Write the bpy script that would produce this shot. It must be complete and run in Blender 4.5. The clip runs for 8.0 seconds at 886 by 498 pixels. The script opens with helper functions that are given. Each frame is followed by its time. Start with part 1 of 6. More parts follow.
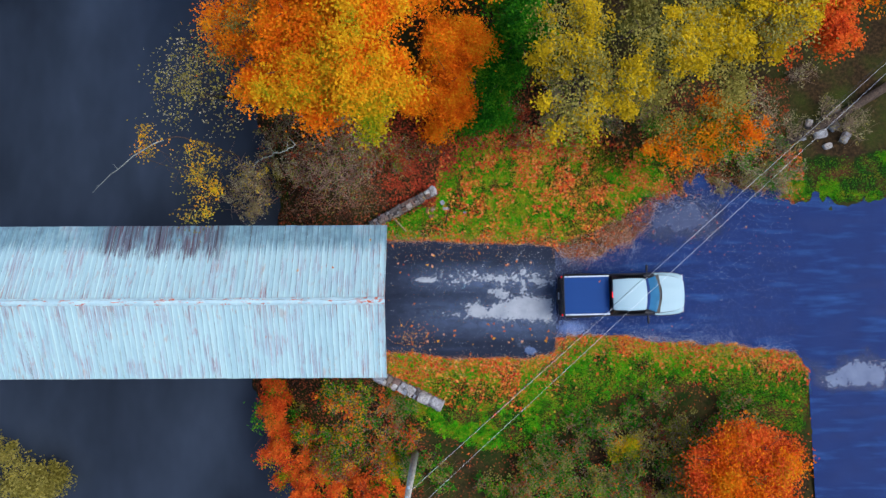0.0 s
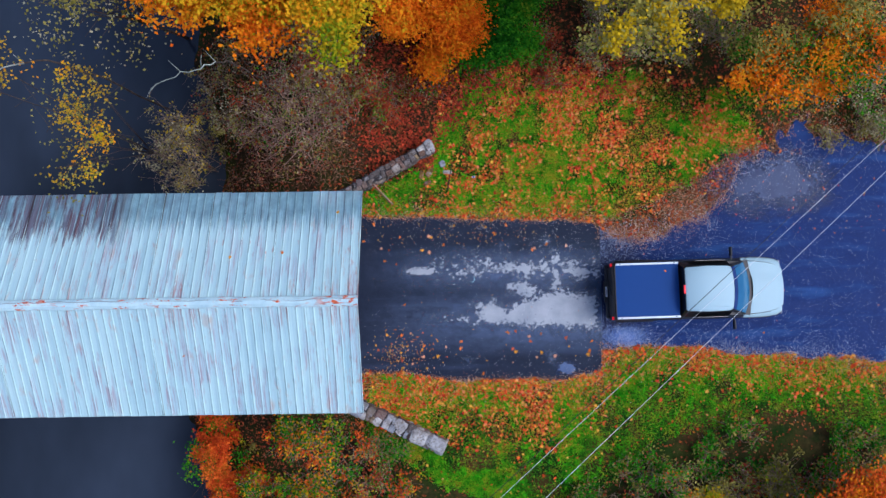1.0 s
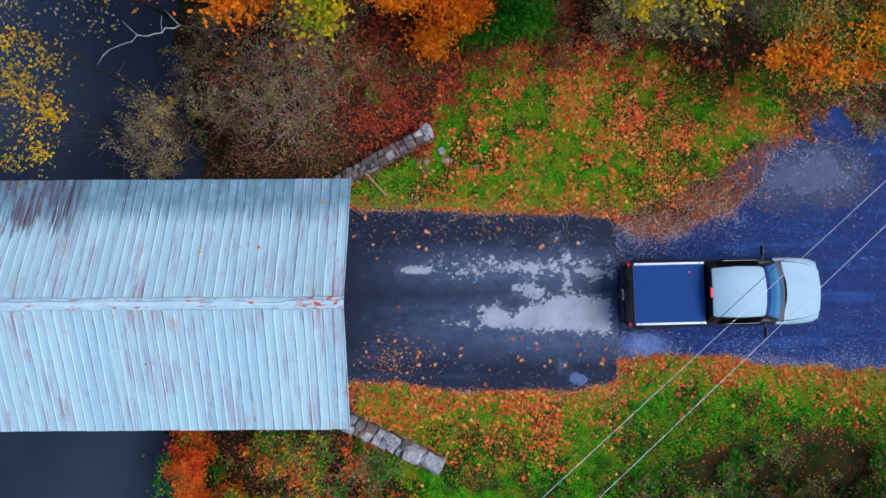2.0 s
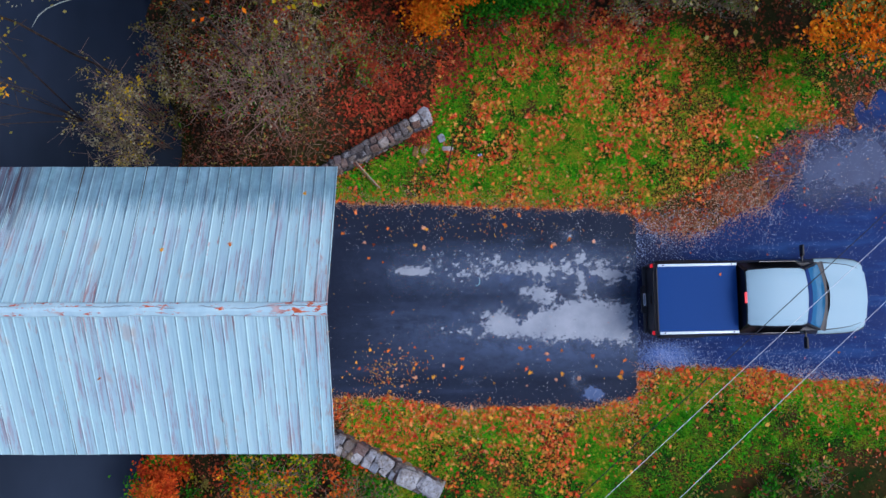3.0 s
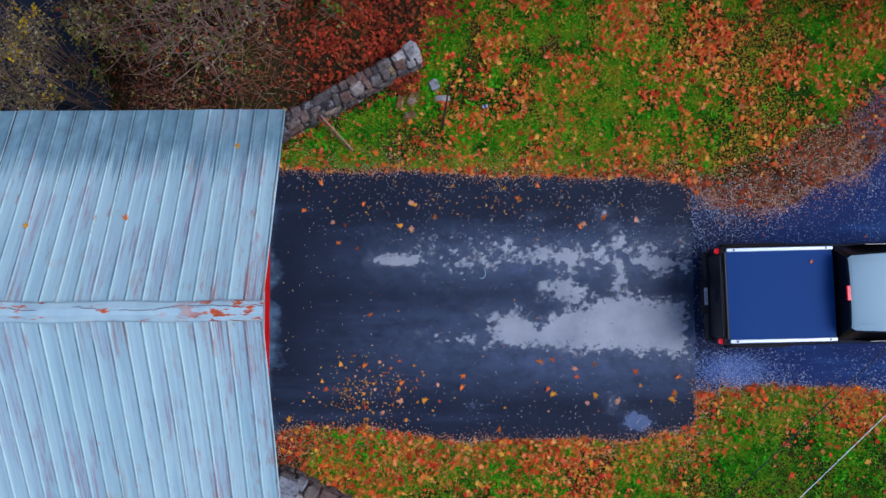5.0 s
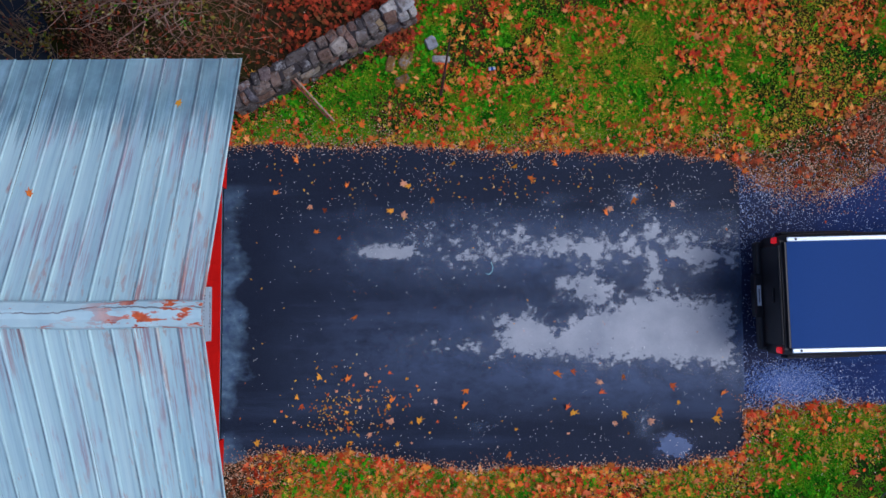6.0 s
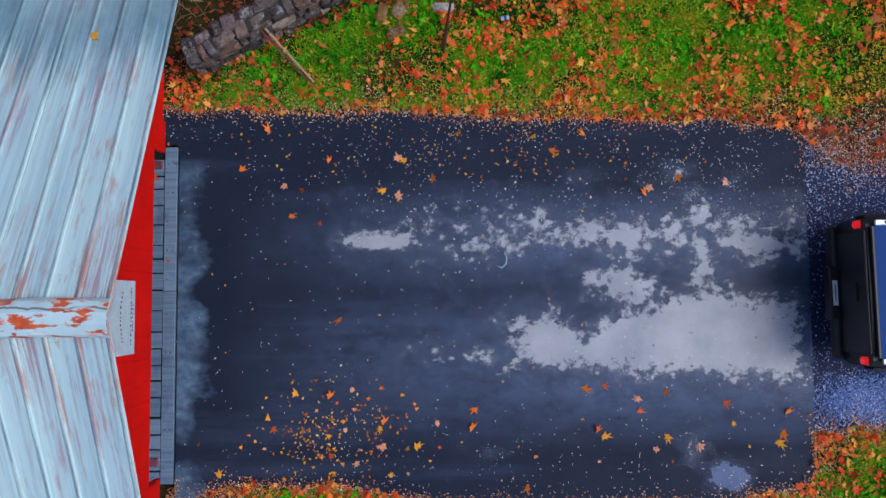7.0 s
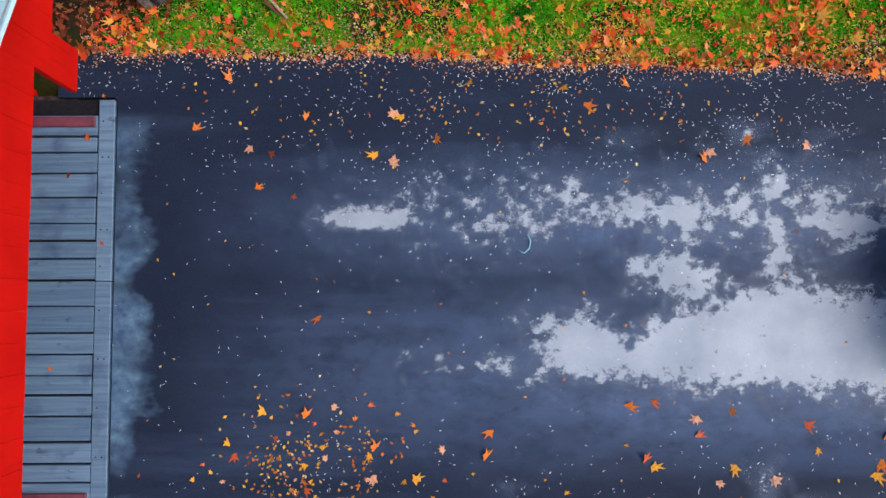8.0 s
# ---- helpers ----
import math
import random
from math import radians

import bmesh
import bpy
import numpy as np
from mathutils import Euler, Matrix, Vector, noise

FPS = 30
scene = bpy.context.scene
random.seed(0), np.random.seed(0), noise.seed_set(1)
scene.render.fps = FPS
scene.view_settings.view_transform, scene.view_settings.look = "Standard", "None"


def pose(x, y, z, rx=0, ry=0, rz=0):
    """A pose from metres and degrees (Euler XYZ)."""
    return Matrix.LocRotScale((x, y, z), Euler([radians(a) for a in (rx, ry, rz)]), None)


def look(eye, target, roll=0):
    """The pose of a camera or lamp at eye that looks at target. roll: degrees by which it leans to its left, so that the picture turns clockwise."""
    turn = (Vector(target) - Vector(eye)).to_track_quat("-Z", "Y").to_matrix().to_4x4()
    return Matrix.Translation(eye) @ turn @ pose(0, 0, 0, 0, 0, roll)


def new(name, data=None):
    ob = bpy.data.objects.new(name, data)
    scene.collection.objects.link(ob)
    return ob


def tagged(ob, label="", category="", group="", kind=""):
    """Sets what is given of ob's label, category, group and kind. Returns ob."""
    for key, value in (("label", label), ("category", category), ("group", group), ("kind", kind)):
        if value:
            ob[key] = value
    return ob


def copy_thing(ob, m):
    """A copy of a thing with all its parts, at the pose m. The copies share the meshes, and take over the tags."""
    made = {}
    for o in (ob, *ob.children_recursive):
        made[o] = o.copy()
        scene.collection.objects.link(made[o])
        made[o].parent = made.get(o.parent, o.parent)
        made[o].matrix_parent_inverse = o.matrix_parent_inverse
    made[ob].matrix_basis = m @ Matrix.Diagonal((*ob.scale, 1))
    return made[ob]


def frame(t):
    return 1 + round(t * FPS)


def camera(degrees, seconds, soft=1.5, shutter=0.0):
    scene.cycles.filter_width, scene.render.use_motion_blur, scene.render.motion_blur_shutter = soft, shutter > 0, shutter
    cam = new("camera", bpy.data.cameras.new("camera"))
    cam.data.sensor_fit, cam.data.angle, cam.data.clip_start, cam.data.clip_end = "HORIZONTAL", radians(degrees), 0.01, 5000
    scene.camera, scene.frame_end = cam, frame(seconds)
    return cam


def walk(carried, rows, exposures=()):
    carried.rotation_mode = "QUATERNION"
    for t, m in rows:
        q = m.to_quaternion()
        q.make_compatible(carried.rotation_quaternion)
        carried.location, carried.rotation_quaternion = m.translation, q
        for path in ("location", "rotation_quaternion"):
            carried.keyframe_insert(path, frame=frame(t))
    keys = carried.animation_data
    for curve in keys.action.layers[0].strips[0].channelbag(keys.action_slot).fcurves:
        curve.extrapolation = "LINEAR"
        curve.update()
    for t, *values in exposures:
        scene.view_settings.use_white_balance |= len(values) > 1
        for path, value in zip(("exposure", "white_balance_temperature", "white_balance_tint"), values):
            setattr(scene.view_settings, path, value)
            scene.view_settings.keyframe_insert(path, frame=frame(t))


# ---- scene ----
cam = camera(58.0, 8.0, 1.45)
PATH = [
    (0, (-0.069, -1.964, 38.351), (-0.064, -1.832, 36.355), 1.9),
    (0.2, (-0.055, -1.93, 33.5), (-0.05, -1.798, 31.504), 1.8),
    (0.3, (-0.05, -1.912, 30.95), (-0.045, -1.78, 28.954), 1.8),
    (0.4, (-0.045, -1.9, 29.55), (-0.04, -1.768, 27.554), 1.7),
    (0.5, (-0.041, -1.892, 28.966), (-0.036, -1.759, 26.971), 1.7),
    (0.8, (-0.072, -1.96, 28.2), (-0.066, -1.828, 26.204), 1.8),
    (1, (-0.092, -1.975, 27.56), (-0.086, -1.843, 25.564), 1.8),
    (1.5, (-0.067, -1.924, 26.134), (-0.062, -1.792, 24.138), 1.8),
    (1.7, (-0.044, -1.925, 25.618), (-0.039, -1.793, 23.622), 1.8),
    (3, (-0.012, -1.776, 22.201), (-0.007, -1.643, 20.205), 2.0),
    (3.5, (0.053, -1.813, 20.776), (0.058, -1.68, 18.78), 1.9),
    (4, (0.121, -1.838, 19.412), (0.125, -1.705, 17.416), 1.8),
    (4.5, (0.132, -1.821, 18.055), (0.137, -1.688, 16.059), 1.8),
    (4.7, (0.127, -1.81, 17.559), (0.132, -1.677, 15.563), 1.8),
    (6, (0.158, -1.798, 14.015), (0.163, -1.665, 12.019), 1.8),
    (6.5, (0.128, -1.777, 12.748), (0.132, -1.644, 10.752), 1.8),
    (7, (0.12, -1.811, 11.511), (0.125, -1.677, 9.515), 1.7),
    (7.5, (0.07, -1.87, 10.29), (0.075, -1.737, 8.294), 1.9),
    (8, (0.048, -1.867, 9.091), (0.053, -1.735, 7.095), 1.9),
]
walk(cam, [(t, look(eye, target, roll)) for t, eye, target, roll in PATH],
     [(0, 0.12, 6020, 9), (0.5, 0.02, 5700, 12), (1, 0.0, 5650, 13), (3, -0.2, 5520, 14), (4.5, -0.41, 5460, 15), (6, -0.48, 5630, 15), (7, -0.28, 5950, 14), (7.5, -0.06, 6080, 12), (8, 0.19, 6080, 9)])

# ---- world, sun ----
world = bpy.data.worlds.new("sky")
scene.world = world
world.use_nodes = True
wn = world.node_tree
wn.nodes.clear()
sky = wn.nodes.new("ShaderNodeTexSky")
sky.sky_type, sky.sun_disc = "NISHITA", False
sky.sun_elevation, sky.sun_rotation = radians(54), radians(96)
sky.air_density, sky.dust_density, sky.ozone_density = 1.0, 3.0, 1.0
wbg = wn.nodes.new("ShaderNodeBackground")
wbg.inputs["Strength"].default_value = 0.15
wout = wn.nodes.new("ShaderNodeOutputWorld")
wn.links.new(sky.outputs["Color"], wbg.inputs["Color"])
wn.links.new(wbg.outputs["Background"], wout.inputs["Surface"])
sun = new("sun", bpy.data.lights.new("sun", "SUN"))
sun.data.energy, sun.data.angle, sun.data.color = 1.5, radians(30), (1.0, 0.97, 0.93)
sun.matrix_world = look((19, -2, 27), (0, 0, 0))


# ---- materials ----
def lin(r, g, b):
    """8-bit picture colour to a linear colour."""
    return tuple((c / 12.92 if c <= 0.04045 else ((c + 0.055) / 1.055) ** 2.4) for c in (r / 255, g / 255, b / 255)) + (1.0,)


class Mat:
    """A small builder of node materials around one Principled shader."""

    def __init__(self, name, rough=0.6, metal=0.0, spec=0.5):
        self.m = bpy.data.materials.new(name)
        self.m.use_nodes = True
        self.t = self.m.node_tree
        self.b = self.t.nodes["Principled BSDF"]
        self.b.inputs["Roughness"].default_value = rough
        self.b.inputs["Metallic"].default_value = metal
        self.b.inputs["Specular IOR Level"].default_value = spec
        self.coord = None

    def node(self, kind, **values):
        n = self.t.nodes.new(kind)
        for key, v in values.items():
            n.inputs[key].default_value = v
        return n

    def link(self, a, b):
        self.t.links.new(a, b)

    def where(self, scale=(1, 1, 1), world=True, turn=(0, 0, 0)):
        """World or object coordinates, stretched."""
        if world:
            src = self.node("ShaderNodeNewGeometry").outputs["Position"]
        else:
            src = self.node("ShaderNodeTexCoord").outputs["Object"]
        mp = self.node("ShaderNodeMapping", Scale=scale, Rotation=turn)
        self.link(src, mp.inputs["Vector"])
        return mp.outputs["Vector"]

    def noise(self, scale=5.0, detail=4.0, stretch=(1, 1, 1), rough=0.55, distort=0.0, world=True):
        n = self.node("ShaderNodeTexNoise", Scale=scale, Detail=detail, Roughness=rough, Distortion=distort)
        self.link(self.where(stretch, world), n.inputs["Vector"])
        return n.outputs["Fac"]

    def ramp(self, fac, stops, smooth=False):
        r = self.node("ShaderNodeValToRGB")
        r.color_ramp.interpolation = "EASE" if smooth else "LINEAR"
        el = r.color_ramp.elements
        while len(el) < len(stops):
            el.new(0.5)
        for e, (p, c) in zip(el, stops):
            e.position, e.color = p, (c if len(c) == 4 else (*c, 1))
        self.link(fac, r.inputs["Fac"])
        return r.outputs["Color"]

    def mask(self, fac, lo, hi):
        m = self.node("ShaderNodeMapRange")
        m.inputs["From Min"].default_value, m.inputs["From Max"].default_value = lo, hi
        self.link(fac, m.inputs["Value"])
        return m.outputs["Result"]

    def math(self, op, a, b):
        m = self.node("ShaderNodeMath")
        m.operation = op
        for k, v in enumerate((a, b)):
            if isinstance(v, (int, float)):
                m.inputs[k].default_value = v
            else:
                self.link(v, m.inputs[k])
        return m.outputs["Value"]

    def axis(self, k):
        s = self.node("ShaderNodeSeparateXYZ")
        self.link(self.node("ShaderNodeNewGeometry").outputs["Position"], s.inputs["Vector"])
        return s.outputs[k]

    def mix(self, fac, a, b, mode="MIX"):
        m = self.node("ShaderNodeMix")
        m.data_type, m.blend_type = "RGBA", mode
        for key, v in ((0, fac), (6, a), (7, b)):
            if isinstance(v, (int, float)):
                m.inputs[key].default_value = v
            elif isinstance(v, tuple):
                m.inputs[key].default_value = v if len(v) == 4 else (*v, 1)
            else:
                self.link(v, m.inputs[key])
        return m.outputs[2]

    def island(self):
        return self.node("ShaderNodeNewGeometry").outputs["Random Per Island"]

    def each(self):
        return self.node("ShaderNodeObjectInfo").outputs["Random"]

    def color(self, c):
        if isinstance(c, tuple):
            self.b.inputs["Base Color"].default_value = c if len(c) == 4 else (*c, 1)
        else:
            self.link(c, self.b.inputs["Base Color"])
        return self

    def rough(self, fac):
        self.link(fac, self.b.inputs["Roughness"])
        return self

    def bump(self, fac, strength=0.3, distance=0.01):
        b = self.node("ShaderNodeBump", Strength=strength, Distance=distance)
        self.link(fac, b.inputs["Height"])
        self.link(b.outputs["Normal"], self.b.inputs["Normal"])
        return self


def foliage(name, stops, translucent=0.25, rough=0.6, drift=0.55, size=0.8):
    """Leaves: colours picked from the stops, drifting from branch to branch and from leaf to leaf."""
    k = Mat(name, rough, 0, 0.08)
    swell = k.mask(k.noise(size, 3), 0.3, 0.7)
    base = k.ramp(k.math("ADD", k.math("MULTIPLY", swell, drift), k.math("MULTIPLY", k.island(), 1 - drift)), stops)
    k.color(base)
    k.b.inputs["Subsurface Weight"].default_value = 0.0
    tr = k.node("ShaderNodeBsdfTranslucent")
    k.link(base, tr.inputs["Color"])
    ms = k.node("ShaderNodeMixShader", Fac=translucent)
    out = k.t.nodes["Material Output"]
    k.link(k.b.outputs["BSDF"], ms.inputs[1])
    k.link(tr.outputs["BSDF"], ms.inputs[2])
    k.link(ms.outputs["Shader"], out.inputs["Surface"])
    return k.m


def plain(name, c, rough=0.5, metal=0.0, grain=30.0, amount=0.25, spec=0.5):
    k = Mat(name, rough, metal, spec)
    dark = tuple(v * (1 - amount) for v in c[:3])
    light = tuple(min(1, v * (1 + amount * 0.5)) for v in c[:3])
    n = k.noise(grain, 5)
    k.color(k.ramp(n, [(0.3, dark), (0.7, light)]))
    return k.m


def make_ground():
    """Leaf mould under the woods, turfy soil where the stored lawn field is high."""
    k = Mat("earth", 0.95, 0, 0.15)
    n1, n2, n3 = k.noise(0.5, 4), k.noise(7, 6), k.noise(45, 3)
    soil = k.ramp(n2, [(0.25, lin(26, 21, 14)), (0.5, lin(54, 42, 26)), (0.75, lin(88, 66, 40))])
    moss = k.ramp(n3, [(0.3, lin(30, 40, 12)), (0.7, lin(70, 84, 26))])
    wild = k.mix(k.math("MULTIPLY", k.mask(n1, 0.42, 0.62), 0.75), soil, moss)
    bare = k.ramp(k.noise(9, 6), [(0.3, lin(44, 28, 16)), (0.7, lin(104, 66, 38))])
    green = k.ramp(n3, [(0.3, lin(14, 32, 8)), (0.7, lin(36, 66, 12))])
    turf = k.mix(k.mask(k.noise(0.9, 4), 0.35, 0.55), bare, green)
    field = k.node("ShaderNodeAttribute")
    field.attribute_name = "turf"
    edge = k.math("ADD", field.outputs["Fac"], k.math("SUBTRACT", k.noise(2.2, 6, (1, 1, 1), 0.7), 0.5))
    k.color(k.mix(k.mask(edge, 0.3, 0.6), wild, turf))
    return k.bump(n2, 0.6, 0.04).m


def make_asphalt(name, dark, mid, pale, wet_sheen, streak, tracks=False):
    """Bitumen with stone grain; damp, smoother streaks along the road."""
    k = Mat(name, 0.6, 0, 0.14)
    grain, blot = k.noise(130, 3), k.noise(1.3, 5)
    band = k.noise(1.0, 6, (0.16, 1.6, 1) if tracks else (0.3, 2.0, 1), 0.62)
    base = k.ramp(grain, [(0.3, dark), (0.55, mid), (0.78, pale)])
    base = k.mix(k.mask(blot, 0.35, 0.75), base, k.mix(1.0, base, (0.72, 0.74, 0.82, 1), "MULTIPLY"))
    base = k.mix(k.math("MULTIPLY", k.mask(band, 0.52, 0.78), streak), base, wet_sheen)
    if tracks:
        y = k.axis("Y")
        # two damp lanes whose pale sheen is mixed into the base colour
        lane = k.math("MAXIMUM", k.mask(k.math("ABSOLUTE", k.math("ADD", y, 0.95), 0), 0.8, 0.1), k.mask(k.math("ABSOLUTE", k.math("ADD", y, 2.65), 0), 1.25, 0.15))
        lane = k.math("MULTIPLY", k.math("MULTIPLY", lane, k.mask(k.axis("X"), -3.0, 2.4)), k.mask(k.noise(2.6, 6, (0.8, 1.3, 1), 0.65), 0.18, 0.56))
        base = k.mix(k.math("MULTIPLY", lane, 0.9), base, wet_sheen)
        reach = k.math("ADD", k.axis("X"), k.math("MULTIPLY", k.math("SUBTRACT", k.noise(1.0, 4, (1.0, 1.5, 1), 0.6), 0.5), 1.3))
        sill = k.math("MULTIPLY", k.mask(reach, -3.28, -3.48), k.math("MULTIPLY", k.mask(k.noise(1.0, 3, (0.3, 1.1, 1)), 0.4, 0.52), k.mask(y, 0.3, 0.0)))
        spent = k.ramp(k.noise(6, 6, (1, 1, 1), 0.68), [(0.35, lin(76, 98, 132)), (0.6, lin(112, 142, 168)), (0.75, lin(150, 176, 196))])
        base = k.mix(k.math("MULTIPLY", sill, 0.75), base, spent)
        soot = k.math("MULTIPLY", k.mask(k.noise(1.1, 5, (0.5, 1.2, 1), 0.6), 0.5, 0.7), 0.3)
        base = k.mix(soot, base, lin(24, 29, 40))
    else:
        # slate grey towards the joint: partly the truck's shade painted on the road
        joint_shade = k.math("ADD", k.axis("X"), k.math("MULTIPLY", k.noise(1.2, 5), 1.6))
        base = k.mix(k.math("MULTIPLY", k.mask(joint_shade, 8.2, 6.6), 0.7), base, k.ramp(grain, [(0.3, lin(28, 28, 36)), (0.75, lin(58, 58, 72))]))
    k.color(base)
    k.rough(k.mask(band, -0.6, 1.2))
    return k.bump(grain, 0.35, 0.006).m


M_GROUND = make_ground()
M_ASPHALT = make_asphalt("fresh_asphalt", lin(20, 27, 42), lin(37, 46, 66), lin(68, 80, 106), lin(98, 116, 150), 0.3, True)
M_OLDROAD = make_asphalt("old_asphalt", lin(11, 28, 72), lin(23, 51, 112), lin(52, 93, 164), lin(66, 109, 172), 0.6)


def make_silt(name, damp, low, high, soft):
    """Silty water that thins out into a lacy damp film, by the depth stored on the sheet."""
    k = Mat(name, 0.4, 0, 0.3)
    depth = k.node("ShaderNodeAttribute")
    depth.attribute_name = "depth"
    fine = k.math("SUBTRACT", k.noise(7.5, 7, (1, 1.15, 1), 0.68), 0.5)
    lace = k.math("ADD", depth.outputs["Fac"], k.math("MULTIPLY", fine, 0.85))
    water = k.mask(lace, -0.02, soft)
    film = k.math("MULTIPLY", k.mask(k.math("ADD", depth.outputs["Fac"], k.math("MULTIPLY", fine, 0.8)), -0.3, 0.1), 0.66)
    pale = k.ramp(k.noise(1.6, 5), [(0.3, low), (0.7, high)])
    pale = k.mix(k.math("MULTIPLY", k.mask(k.noise(30, 4), 0.5, 0.8), 0.4), pale, low)
    k.color(k.mix(water, damp, pale))
    clear = k.node("ShaderNodeBsdfTransparent")
    ms = k.node("ShaderNodeMixShader")
    k.link(k.math("MAXIMUM", water, film), ms.inputs[0])
    k.link(clear.outputs["BSDF"], ms.inputs[1])
    k.link(k.b.outputs["BSDF"], ms.inputs[2])
    k.link(ms.outputs["Shader"], k.t.nodes["Material Output"].inputs["Surface"])
    return k.m


M_PUDDLE = make_silt("silty_water", lin(84, 100, 128), lin(148, 156, 168), lin(180, 186, 194), 0.13)
M_PUDDLE_SMALL = make_silt("bluish_puddle", lin(52, 68, 104), lin(68, 88, 128), lin(88, 108, 146), 0.05)
M_PUDDLE_BLUE = make_silt("clear_puddle", lin(38, 54, 96), lin(36, 52, 94), lin(58, 76, 116), 0.3)


def make_water():
    k = Mat("river_water", 0.12, 0, 0.3)
    n, r = k.noise(0.16, 4, (1, 0.5, 1)), k.noise(3.0, 3, (1, 0.4, 1))
    k.color(k.ramp(n, [(0.3, lin(26, 31, 40)), (0.7, lin(60, 71, 88))]))
    return k.bump(r, 0.12, 0.02).m


M_WATER = make_water()


def make_roof():
    """Pale paint over sheet steel: streaks down the slope, rust, a grimy lower edge on the north side, painted rib
    shading.
    """
    k = Mat("painted_steel_roof", 0.42, 0, 0.5)
    fine = k.noise(1.0, 6, (15.0, 0.4, 0.4), 0.62)
    fine2 = k.noise(1.0, 4, (46.0, 0.7, 0.7))
    blot = k.noise(0.8, 5)
    base = k.ramp(fine, [(0.3, lin(176, 209, 212)), (0.5, lin(197, 227, 226)), (0.72, lin(212, 237, 233))])
    base = k.mix(k.math("MULTIPLY", k.mask(fine2, 0.5, 0.64), 0.35), base, lin(150, 190, 204))
    bundle = k.mask(k.noise(1.0, 4, (2.4, 0.55, 0.55), 0.6), 0.52, 0.6)
    base = k.mix(k.math("MULTIPLY", bundle, 0.3), base, lin(186, 200, 214))
    pink = k.math("MULTIPLY", k.mask(k.noise(1.0, 6, (27.0, 0.8, 0.8), 0.72), 0.5, 0.57), bundle)
    base = k.mix(k.math("MULTIPLY", pink, 0.66), base, lin(170, 122, 130))
    core = k.math("MULTIPLY", k.mask(k.noise(1.0, 6, (7.0, 1.5, 1.5), 0.66), 0.6, 0.66), k.mask(blot, 0.45, 0.55))
    rust = k.math("MULTIPLY", k.mask(k.noise(1.0, 7, (16.0, 1.2, 1.2), 0.7), 0.4, 0.56), core)
    base = k.mix(k.math("MULTIPLY", rust, 0.8), base, lin(196, 116, 84))
    down = k.math("ABSOLUTE", k.math("ADD", k.axis("Y"), 1.91), 0)
    run = k.math("MULTIPLY", k.mask(k.noise(1.0, 6, (25.0, 0.8, 0.8), 0.72), 0.5, 0.56), k.mask(k.noise(1.0, 3, (2.3, 0.25, 0.25), 0.6), 0.52, 0.58))
    run = k.math("MULTIPLY", run, k.mask(k.math("ADD", down, k.math("MULTIPLY", k.math("SUBTRACT", fine2, 0.5), 1.5)), 1.15, 0.3))
    base = k.mix(k.math("MULTIPLY", run, 0.75), base, lin(166, 92, 84))
    smear = k.math("MULTIPLY", k.mask(k.noise(1.0, 4, (3.4, 1.1, 1.1), 0.55), 0.63, 0.72), 0.55)
    base = k.mix(smear, base, lin(198, 164, 144))
    end = k.math("MULTIPLY", k.mask(k.axis("X"), -3.7, -2.5), k.mask(k.noise(1.0, 7, (14.0, 1.6, 1.6), 0.7), 0.56, 0.61))
    crest = k.math("MULTIPLY", k.mask(k.math("ABSOLUTE", k.math("ADD", k.axis("Y"), 1.91), 0), 0.7, 0.15), k.mask(k.noise(1.0, 7, (9.0, 3.0, 3.0), 0.7), 0.58, 0.61))
    end = k.math("MAXIMUM", end, k.math("MULTIPLY", crest, k.mask(k.axis("X"), -4.6, -3.2)))
    base = k.mix(k.math("MULTIPLY", end, 0.6), base, lin(190, 124, 88))
    y = k.axis("Y")
    edge = k.math("ADD", y, k.math("MULTIPLY", k.math("SUBTRACT", fine, 0.5), 1.7))
    edge = k.math("ADD", edge, k.math("MULTIPLY", k.math("SUBTRACT", fine2, 0.5), 1.2))
    grime = k.math("MULTIPLY", k.mask(edge, 0.2, 0.55), k.mask(k.noise(0.7, 5, (1, 0.6, 1)), 0.2, 0.46))
    base = k.mix(k.math("MULTIPLY", grime, 0.85), base, k.ramp(k.noise(2.2, 6, (1.6, 1, 1), 0.65), [(0.33, lin(66, 98, 110)), (0.52, lin(98, 136, 146)), (0.7, lin(136, 174, 186))]))
    comb = k.math("MULTIPLY", k.math("MULTIPLY", grime, k.mask(k.noise(1.0, 4, (34.0, 0.5, 0.5), 0.65), 0.52, 0.6)), k.mask(y, 1.5, 0.5))
    base = k.mix(k.math("MULTIPLY", comb, 0.7), base, lin(166, 200, 212))
    x = k.axis("X")
    far = k.math("MULTIPLY", k.mask(k.math("ABSOLUTE", k.math("ADD", x, 12.0), 0), 2.9, 2.3), k.mask(k.math("ADD", edge, k.math("MULTIPLY", k.noise(1.0, 3, (1.3, 0.4, 0.4)), 1.6)), 0.75, 1.0))
    far = k.math("MULTIPLY", far, k.mask(k.noise(1.0, 4, (2.0, 0.5, 0.5), 0.65), 0.38, 0.5))
    base = k.mix(k.math("MULTIPLY", far, k.mask(fine2, 0.36, 0.48)), base, k.ramp(fine, [(0.35, lin(44, 20, 36)), (0.65, lin(104, 50, 60))]))
    sx = k.node("ShaderNodeSeparateXYZ")
    k.link(k.node("ShaderNodeTexCoord").outputs["Object"], sx.inputs["Vector"])
    cell = k.math("FRACT", k.math("MULTIPLY", sx.outputs["X"], -1 / 0.245), 0)
    # broken dark lines beside each rib: seam shadow put into the colour
    seam_shade = k.math("MULTIPLY", k.mask(cell, 0.17, 0.13), k.mask(cell, 0.04, 0.08))
    seam_shade = k.math("MULTIPLY", seam_shade, k.mask(k.noise(1.0, 6, (2.6, 1.0, 1.0), 0.7), 0.42, 0.62))
